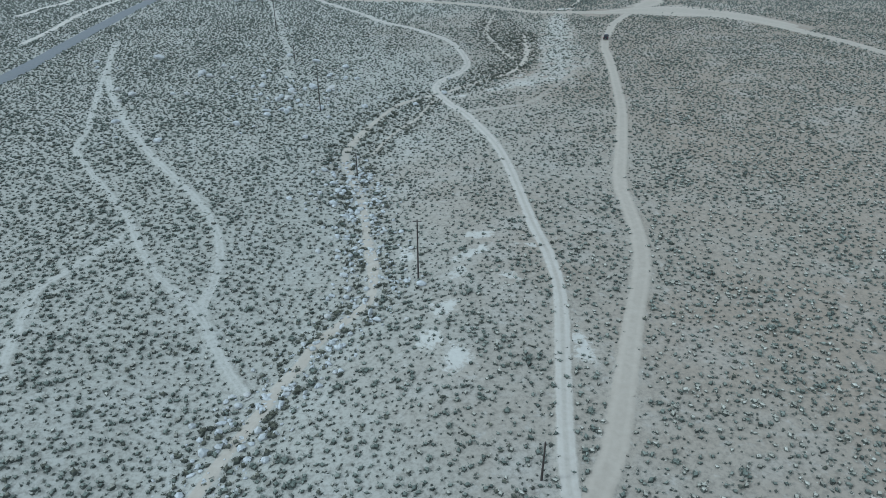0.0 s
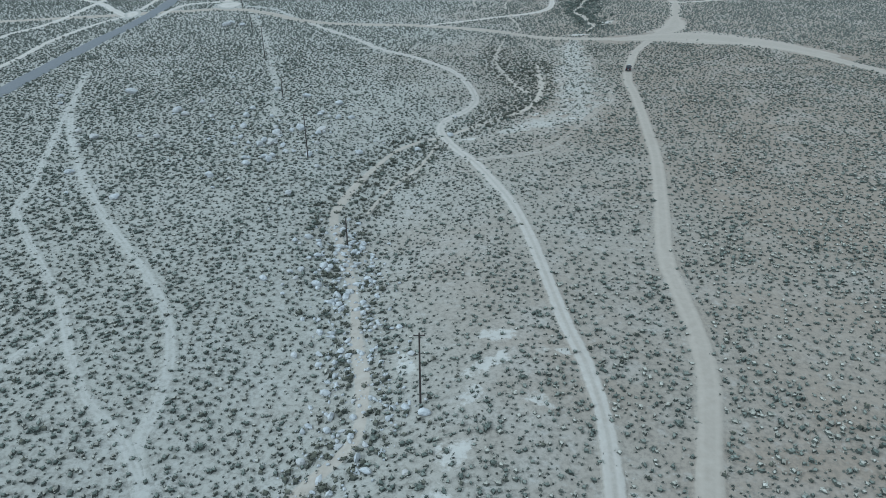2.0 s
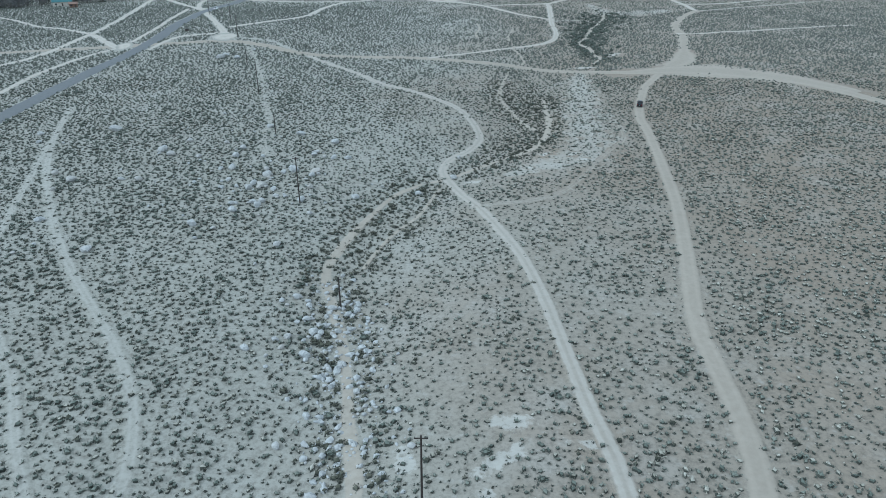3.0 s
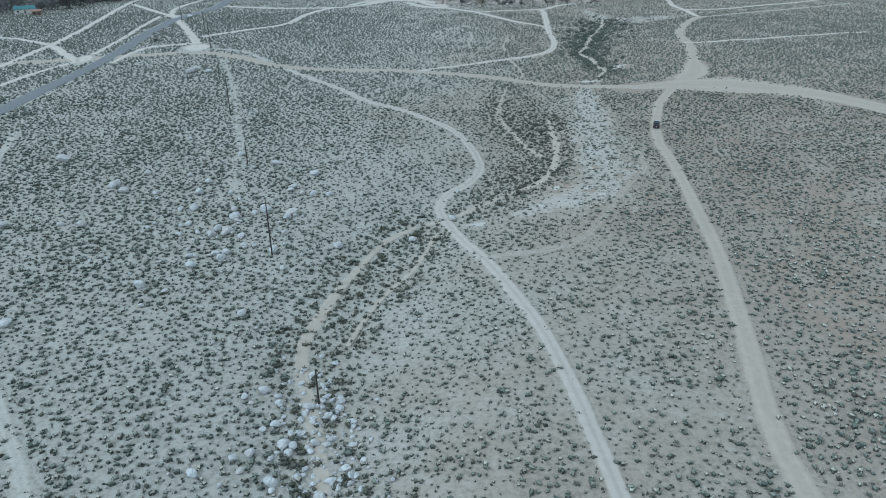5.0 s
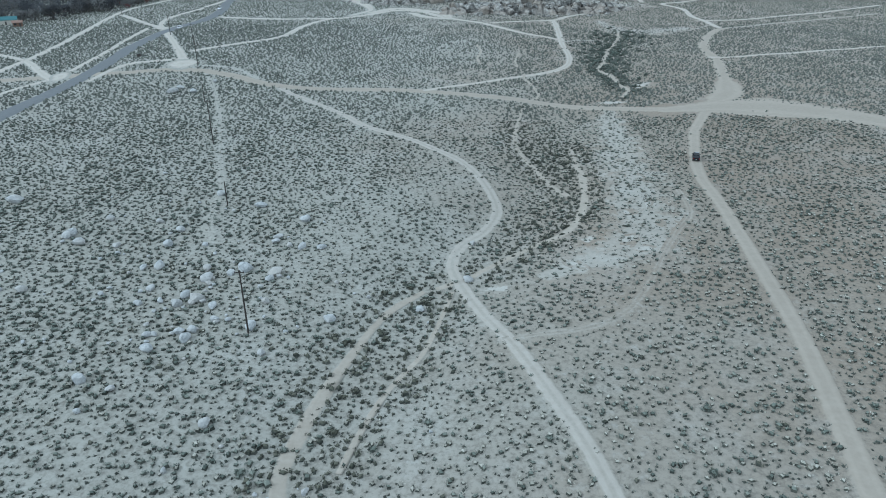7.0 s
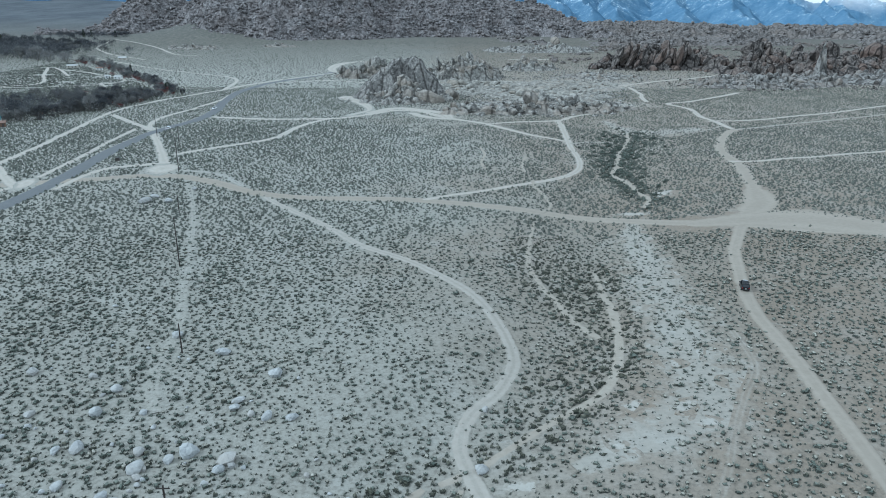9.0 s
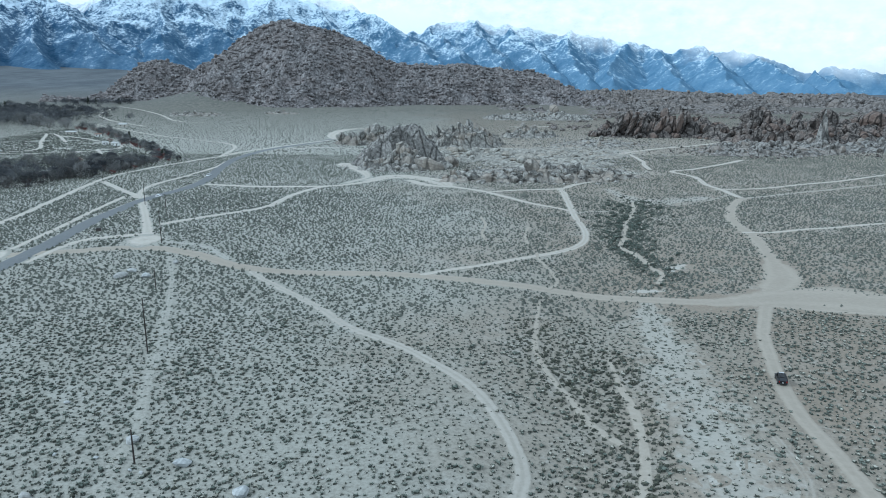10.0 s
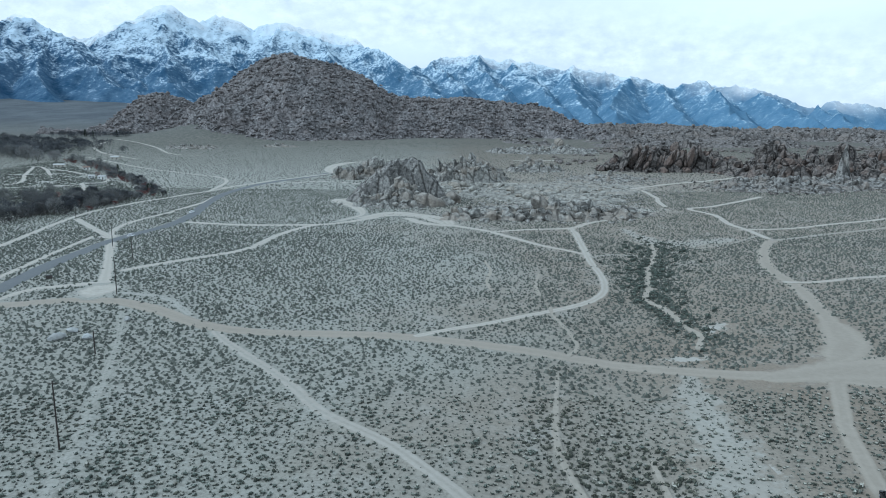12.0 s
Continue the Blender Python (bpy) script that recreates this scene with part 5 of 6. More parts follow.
# ---- bare trees of the creek, and the few houses among them ----
def tapered(bm, a, b, ra, rb, sides=5):
    a, b = Vector(a), Vector(b)
    q = (b - a).to_track_quat("Z", "Y").to_matrix()
    rings = []
    for p, r in ((a, ra), (b, rb)):
        rings.append([bm.verts.new(p + q @ Vector((r * math.cos(6.283 * k / sides), r * math.sin(6.283 * k / sides), 0))) for k in range(sides)])
    for k in range(sides):
        bm.faces.new((rings[0][k], rings[0][(k + 1) % sides], rings[1][(k + 1) % sides], rings[1][k]))


def bare_tree(seed, tall, wide, twig_material, twigs=560, label="", category="tree"):
    """A leafless tree: trunk, limbs and a haze of thin twigs."""
    g = random.Random(seed)
    root = tagged(new("bare_tree"), label, category, "creek trees")
    trunk = bmesh.new()
    tips = []
    stems = g.choice((2, 3, 3))
    for s in range(stems):
        lean = Vector((g.uniform(-0.25, 0.25), g.uniform(-0.25, 0.25), 1)).normalized()
        p, r = Vector((0.25 * s - 0.2, g.uniform(-.2, .2), -0.3)), 0.24
        for i in range(4):
            q = p + (lean + Vector((g.uniform(-.25, .25), g.uniform(-.25, .25), 0))) * tall * 0.17
            tapered(trunk, p, q, r, r * 0.72)
            p, r = q, r * 0.72
            for b in range(3):
                a = g.uniform(0, 6.283)
                e = p + Vector((math.cos(a) * wide * g.uniform(0.22, 0.5), math.sin(a) * wide * g.uniform(0.22, 0.5), tall * g.uniform(0.05, 0.24)))
                tapered(trunk, p, e, r * 0.55, r * 0.2, 4)
                tips.append((p, e))
    part("trunk", trunk, BARK, root)
    vs, fs = [], []
    for i in range(twigs):
        p, e = g.choice(tips)
        c = p.lerp(e, g.uniform(0.3, 1.1)) + Vector((g.gauss(0, 0.09 * wide), g.gauss(0, 0.09 * wide), g.gauss(0, 0.05 * tall)))
        d = (c - Vector((0, 0, tall * 0.25))).normalized() + Vector((g.uniform(-.6, .6), g.uniform(-.6, .6), g.uniform(-.2, .7)))
        d = d.normalized() * g.uniform(0.5, 1.3)
        w = d.orthogonal().normalized() * g.uniform(0.06, 0.15)
        n = len(vs)
        c.z = max(c.z, 0.3)
        vs += [tuple(c - w), tuple(c + w), tuple(c + d)]
        fs.append((n, n + 1, n + 2))
    part("crown", mesh_of("crown", np.array(vs), np.array(fs)), twig_material, root)
    return root


def evergreen(seed, tall, wide, label):
    g = random.Random(seed)
    root = tagged(new("evergreen_tree"), label, "tree", "creek trees")
    trunk = bmesh.new()
    tapered(trunk, (0, 0, -0.3), (0, 0, tall * 0.9), 0.22, 0.05, 6)
    part("trunk", trunk, BARK, root)
    vs, fs = [], []
    for i in range(700):
        h = g.uniform(0.06, 1.0)
        rad = wide * 0.5 * (1 - h) ** 0.55 * g.uniform(0.35, 1.0)
        a = g.uniform(0, 6.283)
        c = Vector((math.cos(a) * rad, math.sin(a) * rad, h * tall))
        d = Vector((math.cos(a), math.sin(a), g.uniform(-0.3, 0.8))).normalized() * g.uniform(0.3, 0.7)
        w = d.orthogonal().normalized() * g.uniform(0.12, 0.25)
        n = len(vs)
        vs += [tuple(c - w), tuple(c + w), tuple(c + d)]
        fs.append((n, n + 1, n + 2))
    part("crown", mesh_of("crown", np.array(vs), np.array(fs)), NEEDLES, root)
    return root


def dome_crown(seed, wide, tall, twigs=230, big=1.0):
    """A rounded bare crown: short twigs that stand outwards from a lumpy dome, thinner towards the ground."""
    g = random.Random(seed)
    lumps = [(g.uniform(0, 6.283), g.uniform(0.2, 0.75), g.uniform(0.35, 0.6)) for _ in range(6)]
    vs, fs = [], []
    for i in range(twigs):
        a0, d0, r0 = g.choice(lumps)
        u = Vector((g.gauss(0, 1), g.gauss(0, 1), g.gauss(0.45, 0.8))).normalized()
        c = Vector((math.cos(a0) * d0 * wide * 0.36, math.sin(a0) * d0 * wide * 0.36, tall * (0.62 - 0.3 * d0))) + Vector((u.x * wide * r0 * 0.5, u.y * wide * r0 * 0.5, u.z * tall * r0 * 0.75)) * g.uniform(0.75, 1.05)
        c.z = max(c.z, 0.2)
        d = (u + Vector((g.uniform(-.5, .5), g.uniform(-.5, .5), g.uniform(0, .5)))).normalized() * g.uniform(0.5, 1.2) * big
        w = d.orthogonal().normalized() * g.uniform(0.14, 0.34) * big
        n = len(vs)
        vs += [tuple(c - w), tuple(c + w), tuple(c + d)]
        fs.append((n, n + 1, n + 2))
    return np.array(vs), np.array(fs)


def round_tree(seed, tall, wide, twig_material, label):
    """A broad leafless willow with a rounded crown down to the ground."""
    g = random.Random(seed)
    root = tagged(new("willow_tree"), label, "tree", "creek trees")
    trunk = bmesh.new()
    for s in range(4):
        a = 1.6 * s + g.uniform(0, 1)
        mid_ = Vector((math.cos(a) * wide * 0.12, math.sin(a) * wide * 0.12, tall * 0.4))
        tapered(trunk, (0.2 * math.cos(a), 0.2 * math.sin(a), -0.3), mid_, 0.22, 0.14)
        tapered(trunk, mid_, mid_ + Vector((math.cos(a) * wide * 0.15, math.sin(a) * wide * 0.15, tall * 0.35)), 0.14, 0.05, 4)
    part("trunk", trunk, BARK, root)
    part("crown", mesh_of("crown", *dome_crown(seed, wide, tall, 620)), twig_material, root)
    return root


def settle(ob, x, y, turn=0.0, size=1.0):
    ob.matrix_basis = pose(x, y, float(ground_z(x, y)) - 0.05, 0, 0, turn) @ Matrix.Diagonal((size, size, size, 1))
    return ob


def plant(ob, x, y, turn, size):
    c = copy_thing(ob, pose(x, y, float(ground_z(x, y)) - 0.05, 0, 0, turn))
    c.scale = (size, size, size)
    return c


TREE_LABEL = "leafless grey cottonwood beside the creek"
GREY_TREES = [settle(bare_tree(3 + k, 9.5 + k, 7.5 + k * 0.6, (TWIGS, TWIGS, PALE_TWIGS, TWIGS)[k], label=TREE_LABEL), *p) for k, p in enumerate(((-262, 578), (-244, 592), (-280, 566), (-238, 640)))]
RED_BUSH = settle(bare_tree(31, 5.0, 6.0, RED_TWIGS, 380, "leafless reddish willow thicket by the creek", "shrub"), -226, 706)
ROUND_TREES = [settle(round_tree(60 + k, 7.5 + k, 9.0 + 1.5 * k, (PALE_TWIGS, TWIGS, PALE_TWIGS)[k], "broad leafless grey willow with a rounded crown"), *p) for k, p in enumerate(((-248, 612), (-262, 640), (-236, 664)))]
tree_rng = random.Random(8)


def belt(line, half, count, size=(0.7, 1.25), red=0.08):
    pts = smooth_line(line, 4.0)
    for i in range(count):
        x, y = pts[tree_rng.randrange(len(pts))]
        x, y = x + tree_rng.gauss(0, half), y + tree_rng.gauss(0, half)
        if x > -222 and y < 700:
            x -= 12
        src = RED_BUSH if tree_rng.random() < red else tree_rng.choice(GREY_TREES if tree_rng.random() < 0.45 else ROUND_TREES)
        plant(src, x, y, tree_rng.uniform(0, 360), tree_rng.uniform(*size))


belt([(-330, 520), (-275, 552), (-252, 580), (-244, 612), (-238, 645), (-232, 676)], 9, 80, (0.75, 1.2))
belt([(-330, 590), (-300, 640), (-275, 672), (-250, 690)], 12, 60, (0.6, 1.15))
belt([(-240, 640), (-234, 672), (-228, 700)], 6, 26, (0.45, 0.8), 0.1)
belt([(-226, 712), (-240, 748), (-278, 806), (-322, 858)], 4.5, 84, (0.45, 0.85), 0.5)
belt([(-322, 858), (-365, 925), (-430, 995)], 6, 48, (0.55, 0.95), 0.5)
belt([(-232, 628), (-226, 655), (-216, 690), (-214, 708)], 3.5, 34, (0.4, 0.65), 0.12)
for wx_, wy_, ws_ in ((-470, 996, 1.5), (-492, 1012, 1.9), (-446, 990, 1.4), (-505, 1030, 1.6), (-528, 1040, 1.7), (-460, 1012, 1.3)):
    plant(ROUND_TREES[2], wx_, wy_, 70 * ws_, ws_)


def far_grove(name, line, half, count, size, label):
    """Groves too far off to count: the crowns of the same trees, joined."""
    pts = smooth_line(line, 4.0)
    g = np.random.default_rng(len(line) + count)
    crowns = []
    for k in range(6):
        v, f = dome_crown(90 + k, 9.0 + k, 8.5 + k % 3, 170, 1.25)
        crowns.append((v, f, np.ones(len(f))))
    pick = pts[g.integers(0, len(pts), count)] + g.normal(size=(count, 2)) * half
    cut = count // 12
    scatter(name, crowns, pick[cut:, 0], pick[cut:, 1], g.uniform(*size, count - cut), np.ones(count - cut), TWIGS, label, "woods")
    scatter(name, crowns, pick[:cut, 0], pick[:cut, 1], g.uniform(*size, cut), np.ones(cut), PALE_TWIGS, label, "woods")


far_grove("far_grove", [(-500, 1030), (-560, 1062), (-640, 1100)], 20, 90, (0.9, 1.7), "grey leafless grove along the creek")
far_grove("far_grove", [(-490, 1100), (-580, 1160), (-690, 1230)], 30, 130, (0.9, 1.7), "grey leafless grove along the creek")
far_grove("far_grove", [(-560, 1230), (-650, 1300), (-770, 1390)], 34, 110, (0.9, 1.6), "grey leafless grove along the creek")
far_grove("far_grove", [(-742, 1560), (-675, 1560), (-614, 1555)], 13, 70, (0.8, 1.4), "grey leafless grove at the foot of the hill")
far_grove("far_grove", [(-420, 500), (-360, 530), (-310, 556), (-285, 590), (-290, 630)], 13, 60, (0.7, 1.15), "grey leafless thicket along the creek")
DARK_TREE = settle(evergreen(4, 9.0, 3.2, "dark narrow evergreen beside the creek"), -322, 876)
for ex_, ey_, es_ in ((-692, 1550, 1.7), (-680, 1556, 1.4), (-628, 1545, 1.5), (-618, 1120, 1.3), (-735, 1350, 1.6)):
    plant(DARK_TREE, ex_, ey_, 40, es_)
settle(evergreen(9, 6.5, 9.0, "dark round evergreen bush beside the track"), -234, 738)


def block(bm, x0, y0, z0, x1, y1, z1):
    v = [bm.verts.new((x, y, z)) for z in (z0, z1) for y in (y0, y1) for x in (x0, x1)]
    for f in ((0, 2, 3, 1), (4, 5, 7, 6), (0, 1, 5, 4), (1, 3, 7, 5), (3, 2, 6, 7), (2, 0, 4, 6)):
        bm.faces.new([v[i] for i in f])


def small_house(x, y, turn, long, deep, tall, wall_material, roof_material, label):
    h = tagged(new("house"), label, "house", "houses by the creek")
    h.matrix_basis = pose(x, y, float(ground_z(x, y)), 0, 0, turn)
    bm = bmesh.new()
    block(bm, -long / 2, -deep / 2, -0.5, long / 2, deep / 2, tall)
    part("wall", bm, wall_material, h)
    bm = bmesh.new()
    e, up = 0.45, deep * 0.24
    for s in (1, -1):
        q = [(-long / 2 - e, s * (deep / 2 + e), tall - 0.1), (long / 2 + e, s * (deep / 2 + e), tall - 0.1), (long / 2 + e, 0, tall + up), (-long / 2 - e, 0, tall + up)]
        lo = [bm.verts.new(p) for p in q]
        hi = [bm.verts.new((p[0], p[1], p[2] + 0.14)) for p in q]
        bm.faces.new(lo)
        bm.faces.new(hi)
        for i in range(4):
            bm.faces.new((lo[i], lo[(i + 1) % 4], hi[(i + 1) % 4], hi[i]))
    for s in (1, -1):
        v = [bm.verts.new(p) for p in ((s * long / 2, -deep / 2, tall), (s * long / 2, deep / 2, tall), (s * long / 2, 0, tall + up))]
        bm.faces.new(v)
    part("roof", bm, roof_material, h)
    for i in range(max(2, int(long / 3.5))):
        wx = -long / 2 + (i + 0.5) * long / max(2, int(long / 3.5))
        bm = bmesh.new()
        if i == 1:
            block(bm, wx - 0.45, -deep / 2 - 0.05, 0, wx + 0.45, -deep / 2 + 0.02, 2.0)
            part("door", bm, DARKTRIM, h)
        else:
            block(bm, wx - 0.6, -deep / 2 - 0.04, 0.95, wx + 0.6, -deep / 2 + 0.02, 1.95)
            part("window", bm, WINDOW, h)
    return h


small_house(-268, 545, 25, 12, 7, 2.8, CREAM, TEAL_ROOF, "low house with a teal metal roof among bare trees")
small_house(-256, 536, 25, 5, 4, 2.4, BROWN_WALL, BROWN_ROOF, "small brown shed beside the teal-roofed house")
small_house(-311, 820, -10, 7, 4, 2.6, WHITE_WALL, WHITE_ROOF, "small white house by the creek")
small_house(-324, 826, 30, 5, 3, 2.4, WHITE_WALL, WHITE_ROOF, "small white trailer by the creek")
small_house(-408, 928, 8, 11, 5, 2.6, CREAM, WHITE_ROOF, "long pale-roofed house by the creek")
small_house(-400, 1040, 0, 10, 6, 2.6, CREAM, WHITE_ROOF, "pale-roofed house on the far flat")
small_house(-368, 905, 20, 6, 4, 2.4, WHITE_WALL, BROWN_ROOF, "small white house with a brown roof")

for tx_, ty_, ta_, tb_, tt_ in ((-345, 790, 14, 6, -10), (-400, 850, 16, 7, 10), (-300, 770, 9, 5, 40), (-425, 960, 14, 10, 0)):
    lay_patch("pale_yard", tx_, ty_, ta_, tb_, tt_, PALE, "bare pale dirt yard between the creek trees", 0.8)
for lane_ in ([(-385, 745), (-366, 782), (-399, 850), (-436, 929)], [(-454, 900), (-436, 929), (-412, 907), (-371, 843)], [(-314, 788), (-293, 750), (-283, 722)], [(-412, 907), (-373, 882), (-346, 858), (-305, 827), (-270, 807)]):
    lay_strip("track", lane_, 3.4, TRACK, "pale dirt lane between the houses")
lay_strip("track", [(-420, 760), (-370, 745), (-330, 760), (-300, 800), (-322, 845)], 3.0, TRACK, "pale dirt lane between the houses")
lay_strip("track", [(-450, 700), (-390, 668), (-340, 650)], 5.0, TRACK, "pale dirt lane between the creek trees")

# ---- vehicles ----
def loft(sections, cap=True):
    """A skin over cross-sections, each a list of points with the same count."""
    bm = bmesh.new()
    rings = [[bm.verts.new(p) for p in s] for s in sections]
    n = len(rings[0])
    for a, b in zip(rings, rings[1:]):
        for k in range(n):
            bm.faces.new((a[k], a[(k + 1) % n], b[(k + 1) % n], b[k]))
    if cap:
        bm.faces.new(rings[0][::-1])
        bm.faces.new(rings[-1])
    bmesh.ops.recalc_face_normals(bm, faces=bm.faces)
    return bm


def slice_at(y, half, low, high, r=0.12):
    """A rounded upright slice across the vehicle."""
    pts = []
    for cx, cz, a0 in ((half - r, high - r, 0), (-half + r, high - r, 90), (-half + r, low + r, 180), (half - r, low + r, 270)):
        for k in range(4):
            a = radians(a0 + 30 * k)
            pts.append((cx + r * math.cos(a), y, cz + r * math.sin(a)))
    return pts


def disc(bm, x, y, z, r, w, sides=20):
    rings = [[bm.verts.new((x + dx, y + rr * math.cos(6.283 * k / sides), z + rr * math.sin(6.283 * k / sides))) for k in range(sides)]
             for dx, rr in ((-w / 2, r * 0.86), (-w / 2 + 0.04, r), (w / 2 - 0.04, r), (w / 2, r * 0.86))]
    for a, b in zip(rings, rings[1:]):
        for k in range(sides):
            bm.faces.new((a[k], a[(k + 1) % sides], b[(k + 1) % sides], b[k]))
    bm.faces.new(rings[0][::-1])
    bm.faces.new(rings[-1])


def soft_box(x0, y0, z0, x1, y1, z1, r=0.03):
    bm = bmesh.new()
    block(bm, x0, y0, z0, x1, y1, z1)
    bmesh.ops.bevel(bm, geom=bm.edges[:], offset=r, segments=2, affect="EDGES")
    return bm


def vehicle(name, label, x, y, heading, paint, long=4.75, wide=1.9, tall=1.82, sedan=False):
    """A car that faces +y before it is turned."""
    car = tagged(new(name), label, "car")
    L, W = long / 2, wide / 2
    belt = 1.12 if not sedan else 0.92
    body = [slice_at(-L, W * 0.86, 0.45, belt - 0.12), slice_at(-L + 0.12, W * 0.96, 0.36, belt), slice_at(-L * 0.55, W, 0.33, belt + 0.02), slice_at(0, W, 0.33, belt + 0.01),
            slice_at(L * 0.36, W, 0.33, belt - 0.02), slice_at(L * 0.55, W * 0.99, 0.33, belt - 0.05), slice_at(L - 0.35, W * 0.95, 0.36, belt - 0.14), slice_at(L, W * 0.82, 0.46, belt - 0.3)]
    part("body", loft(body), paint, car)
    if sedan:
        cab = ((-L * 0.78, 0.80, belt + 0.02), (-L * 0.48, 0.70, tall - 0.05), (-L * 0.05, 0.70, tall), (L * 0.12, 0.72, tall - 0.04), (L * 0.46, 0.84, belt + 0.02))
    else:
        cab = ((-L * 0.97, 0.88, belt + 0.02), (-L * 0.86, 0.78, tall - 0.06), (-L * 0.1, 0.80, tall), (L * 0.16, 0.80, tall - 0.04), (L * 0.42, 0.90, belt + 0.02))
    part("windows", loft([slice_at(a * 0.985, W * b, belt - 0.25, c - 0.06, 0.06) for a, b, c in cab]), GLASS, car, "dark tinted glass")
    roof = [slice_at(a, W * b * 1.01, tall - 0.13, tall + (0 if i else -0.02), 0.05) for i, (a, b) in enumerate(((cab[1][0] + 0.02, 0.78), (cab[1][0] + 0.4, 0.8), (cab[3][0] - 0.3, 0.8), (cab[3][0], 0.78)))]
    part("roof", loft(roof), paint, car)
    for s in (1, -1):
        for a, b in ((cab[0], cab[1]), (cab[4], cab[3]), ((-L * 0.3, 0.9, belt), (-L * 0.3, 0.78, tall - 0.05)), ((L * 0.05, 0.9, belt), (L * 0.03, 0.78, tall - 0.05))):
            bm = bmesh.new()
            tapered(bm, (s * W * a[1], a[0], a[2] - 0.05), (s * W * (b[1] + 0.0), b[0], b[2] - 0.03), 0.055, 0.045, 6)
            part("pillar", bm, paint, car)
        for fy in (-L * 0.60, L * 0.60):
            wheel = bmesh.new()
            disc(wheel, s * (W - 0.11), fy, 0.37, 0.385, 0.25)
            w = part("wheel", wheel, RUBBER, car, "black rubber tyre")
            rim = bmesh.new()
            disc(rim, s * (W + 0.012), fy, 0.37, 0.24, 0.05, 12)
            part("rim", rim, STEEL, w, "grey alloy rim")
        part("mirror", soft_box(s * W - 0.02 if s > 0 else s * W - 0.2, L * 0.36, belt, s * W + 0.2 if s > 0 else s * W + 0.02, L * 0.44, belt + 0.17), paint, car)
        part("tail_light", soft_box(s * W * 0.74 - 0.1, -L - 0.03, belt - 0.36, s * W * 0.74 + 0.1, -L + 0.08, belt - 0.06), TAIL, car, "red lamp lens")
        part("headlight", soft_box(s * W * 0.66 - 0.16, L - 0.12, belt - 0.46, s * W * 0.66 + 0.16, L + 0.02, belt - 0.31), LENS, car, "clear lamp lens")
        if not sedan:
            part("roof_rail", soft_box(s * W * 0.68 - 0.025, -L * 0.75, tall - 0.01, s * W * 0.68 + 0.025, L * 0.05, tall + 0.09, 0.02), TRIM, car, "black roof rail")
    part("rear_bumper", soft_box(-W * 0.9, -L - 0.1, 0.38, W * 0.9, -L + 0.1, 0.62, 0.05), TRIM if not sedan else paint, car)
    part("front_bumper", soft_box(-W * 0.85, L - 0.15, 0.36, W * 0.85, L + 0.07, 0.58, 0.05), TRIM if not sedan else paint, car)
    part("number_plate", soft_box(-0.16, -L - 0.125, 0.66, 0.16, -L - 0.005, 0.80, 0.008), PLATE, car, "pale blank plate")
    if not sedan:
        for k in range(5):
            cy = -L * 0.68 + k * L * 0.165
            part("rack_bar", soft_box(-W * 0.68, cy - 0.03, tall + 0.05, W * 0.68, cy + 0.03, tall + 0.09, 0.01), TRIM, car)
        part("light_bar", soft_box(-W * 0.55, L * 0.09, tall + 0.0, W * 0.55, L * 0.17, tall + 0.11, 0.02), LENS, car, "pale roof light bar")
    car.matrix_basis = pose(x, y, float(ground_z(x, y)) + 0.09, 0, 0, heading)
    return car


vehicle("off_road_car", "black off-road car with roof rack on the dirt road", 67.2, 286.0, -17.5, BLACKPAINT)
vehicle("car", "white saloon car driving on the paved road", -153.6, 520, -4, WHITEPAINT, 4.6, 1.8, 1.46, True)
vehicle("car", "white saloon car driving on the paved road", -156.2, 612, 172, WHITEPAINT, 4.6, 1.8, 1.46, True)


def trash_bin(x, y, turn):
    """A dark steel bin on two skids, with a sloping lid."""
    b = tagged(new("trash_bin"), "dark steel trash bin on bare ground beside the tarmac", "bin")
    b.matrix_basis = pose(x, y, float(ground_z(x, y)), 0, 0, turn)
    body = bmesh.new()
    block(body, -0.95, -0.6, 0.14, 0.95, 0.6, 1.25)
    bmesh.ops.bevel(body, geom=body.edges[:], offset=0.04, segments=2, affect="EDGES")
    part("body", body, DARKTRIM, b)
    lid = soft_box(-0.98, -0.64, 1.26, 0.98, 0.64, 1.34, 0.02)
    part("lid", lid, TRIM, b, "black plastic lid")
    for k in (-0.7, 0.7):
        part("skid", soft_box(k - 0.08, -0.55, 0.0, k + 0.08, 0.55, 0.14, 0.02), TRIM, b)
    return b


trash_bin(-140.5, 424.8, 20)


def spots(y0, y1, spacing, left, right):
    """Jittered places over the ground that the walk overlooks; it widens with the distance."""
    gx, gy = np.meshgrid(np.arange(-620, 620, spacing), np.arange(y0, y1, spacing))
    x = (gx + rng.uniform(-0.62, 0.62, gx.shape) * spacing).ravel()
    y = (gy + rng.uniform(-0.62, 0.62, gy.shape) * spacing).ravel()
    reach = 0.66 * np.hypot(y, 66.0)
    keep = (x > -left - reach) & (x < right + reach)
    return x[keep], y[keep]


NEAR = [bush_template(10, s, 4) for s in range(9)]
LOW = [bush_template(6, s + 10, -4, 0.7, 1.25) for s in range(7)]
MID = [bush_template(3, s + 20, -5, 0.66, 1.15) for s in range(7)]
FAR = [bush_template(1, s + 40, -4, 0.62, 1.0) for s in range(6)]
WIDE = [bush_template(60, s + 60, 7, 0.7) for s in range(5)]
SORTS = ((SAGE, "sagebrush", "low grey-green sagebrush scattered over the desert floor"),
         (STRAW, "rabbitbrush", "pale dry straw-coloured rabbitbrush tufts on tan soil"),
         (WASHBRUSH, "wash_scrub", "dark brown-green scrub along the dry washes"))


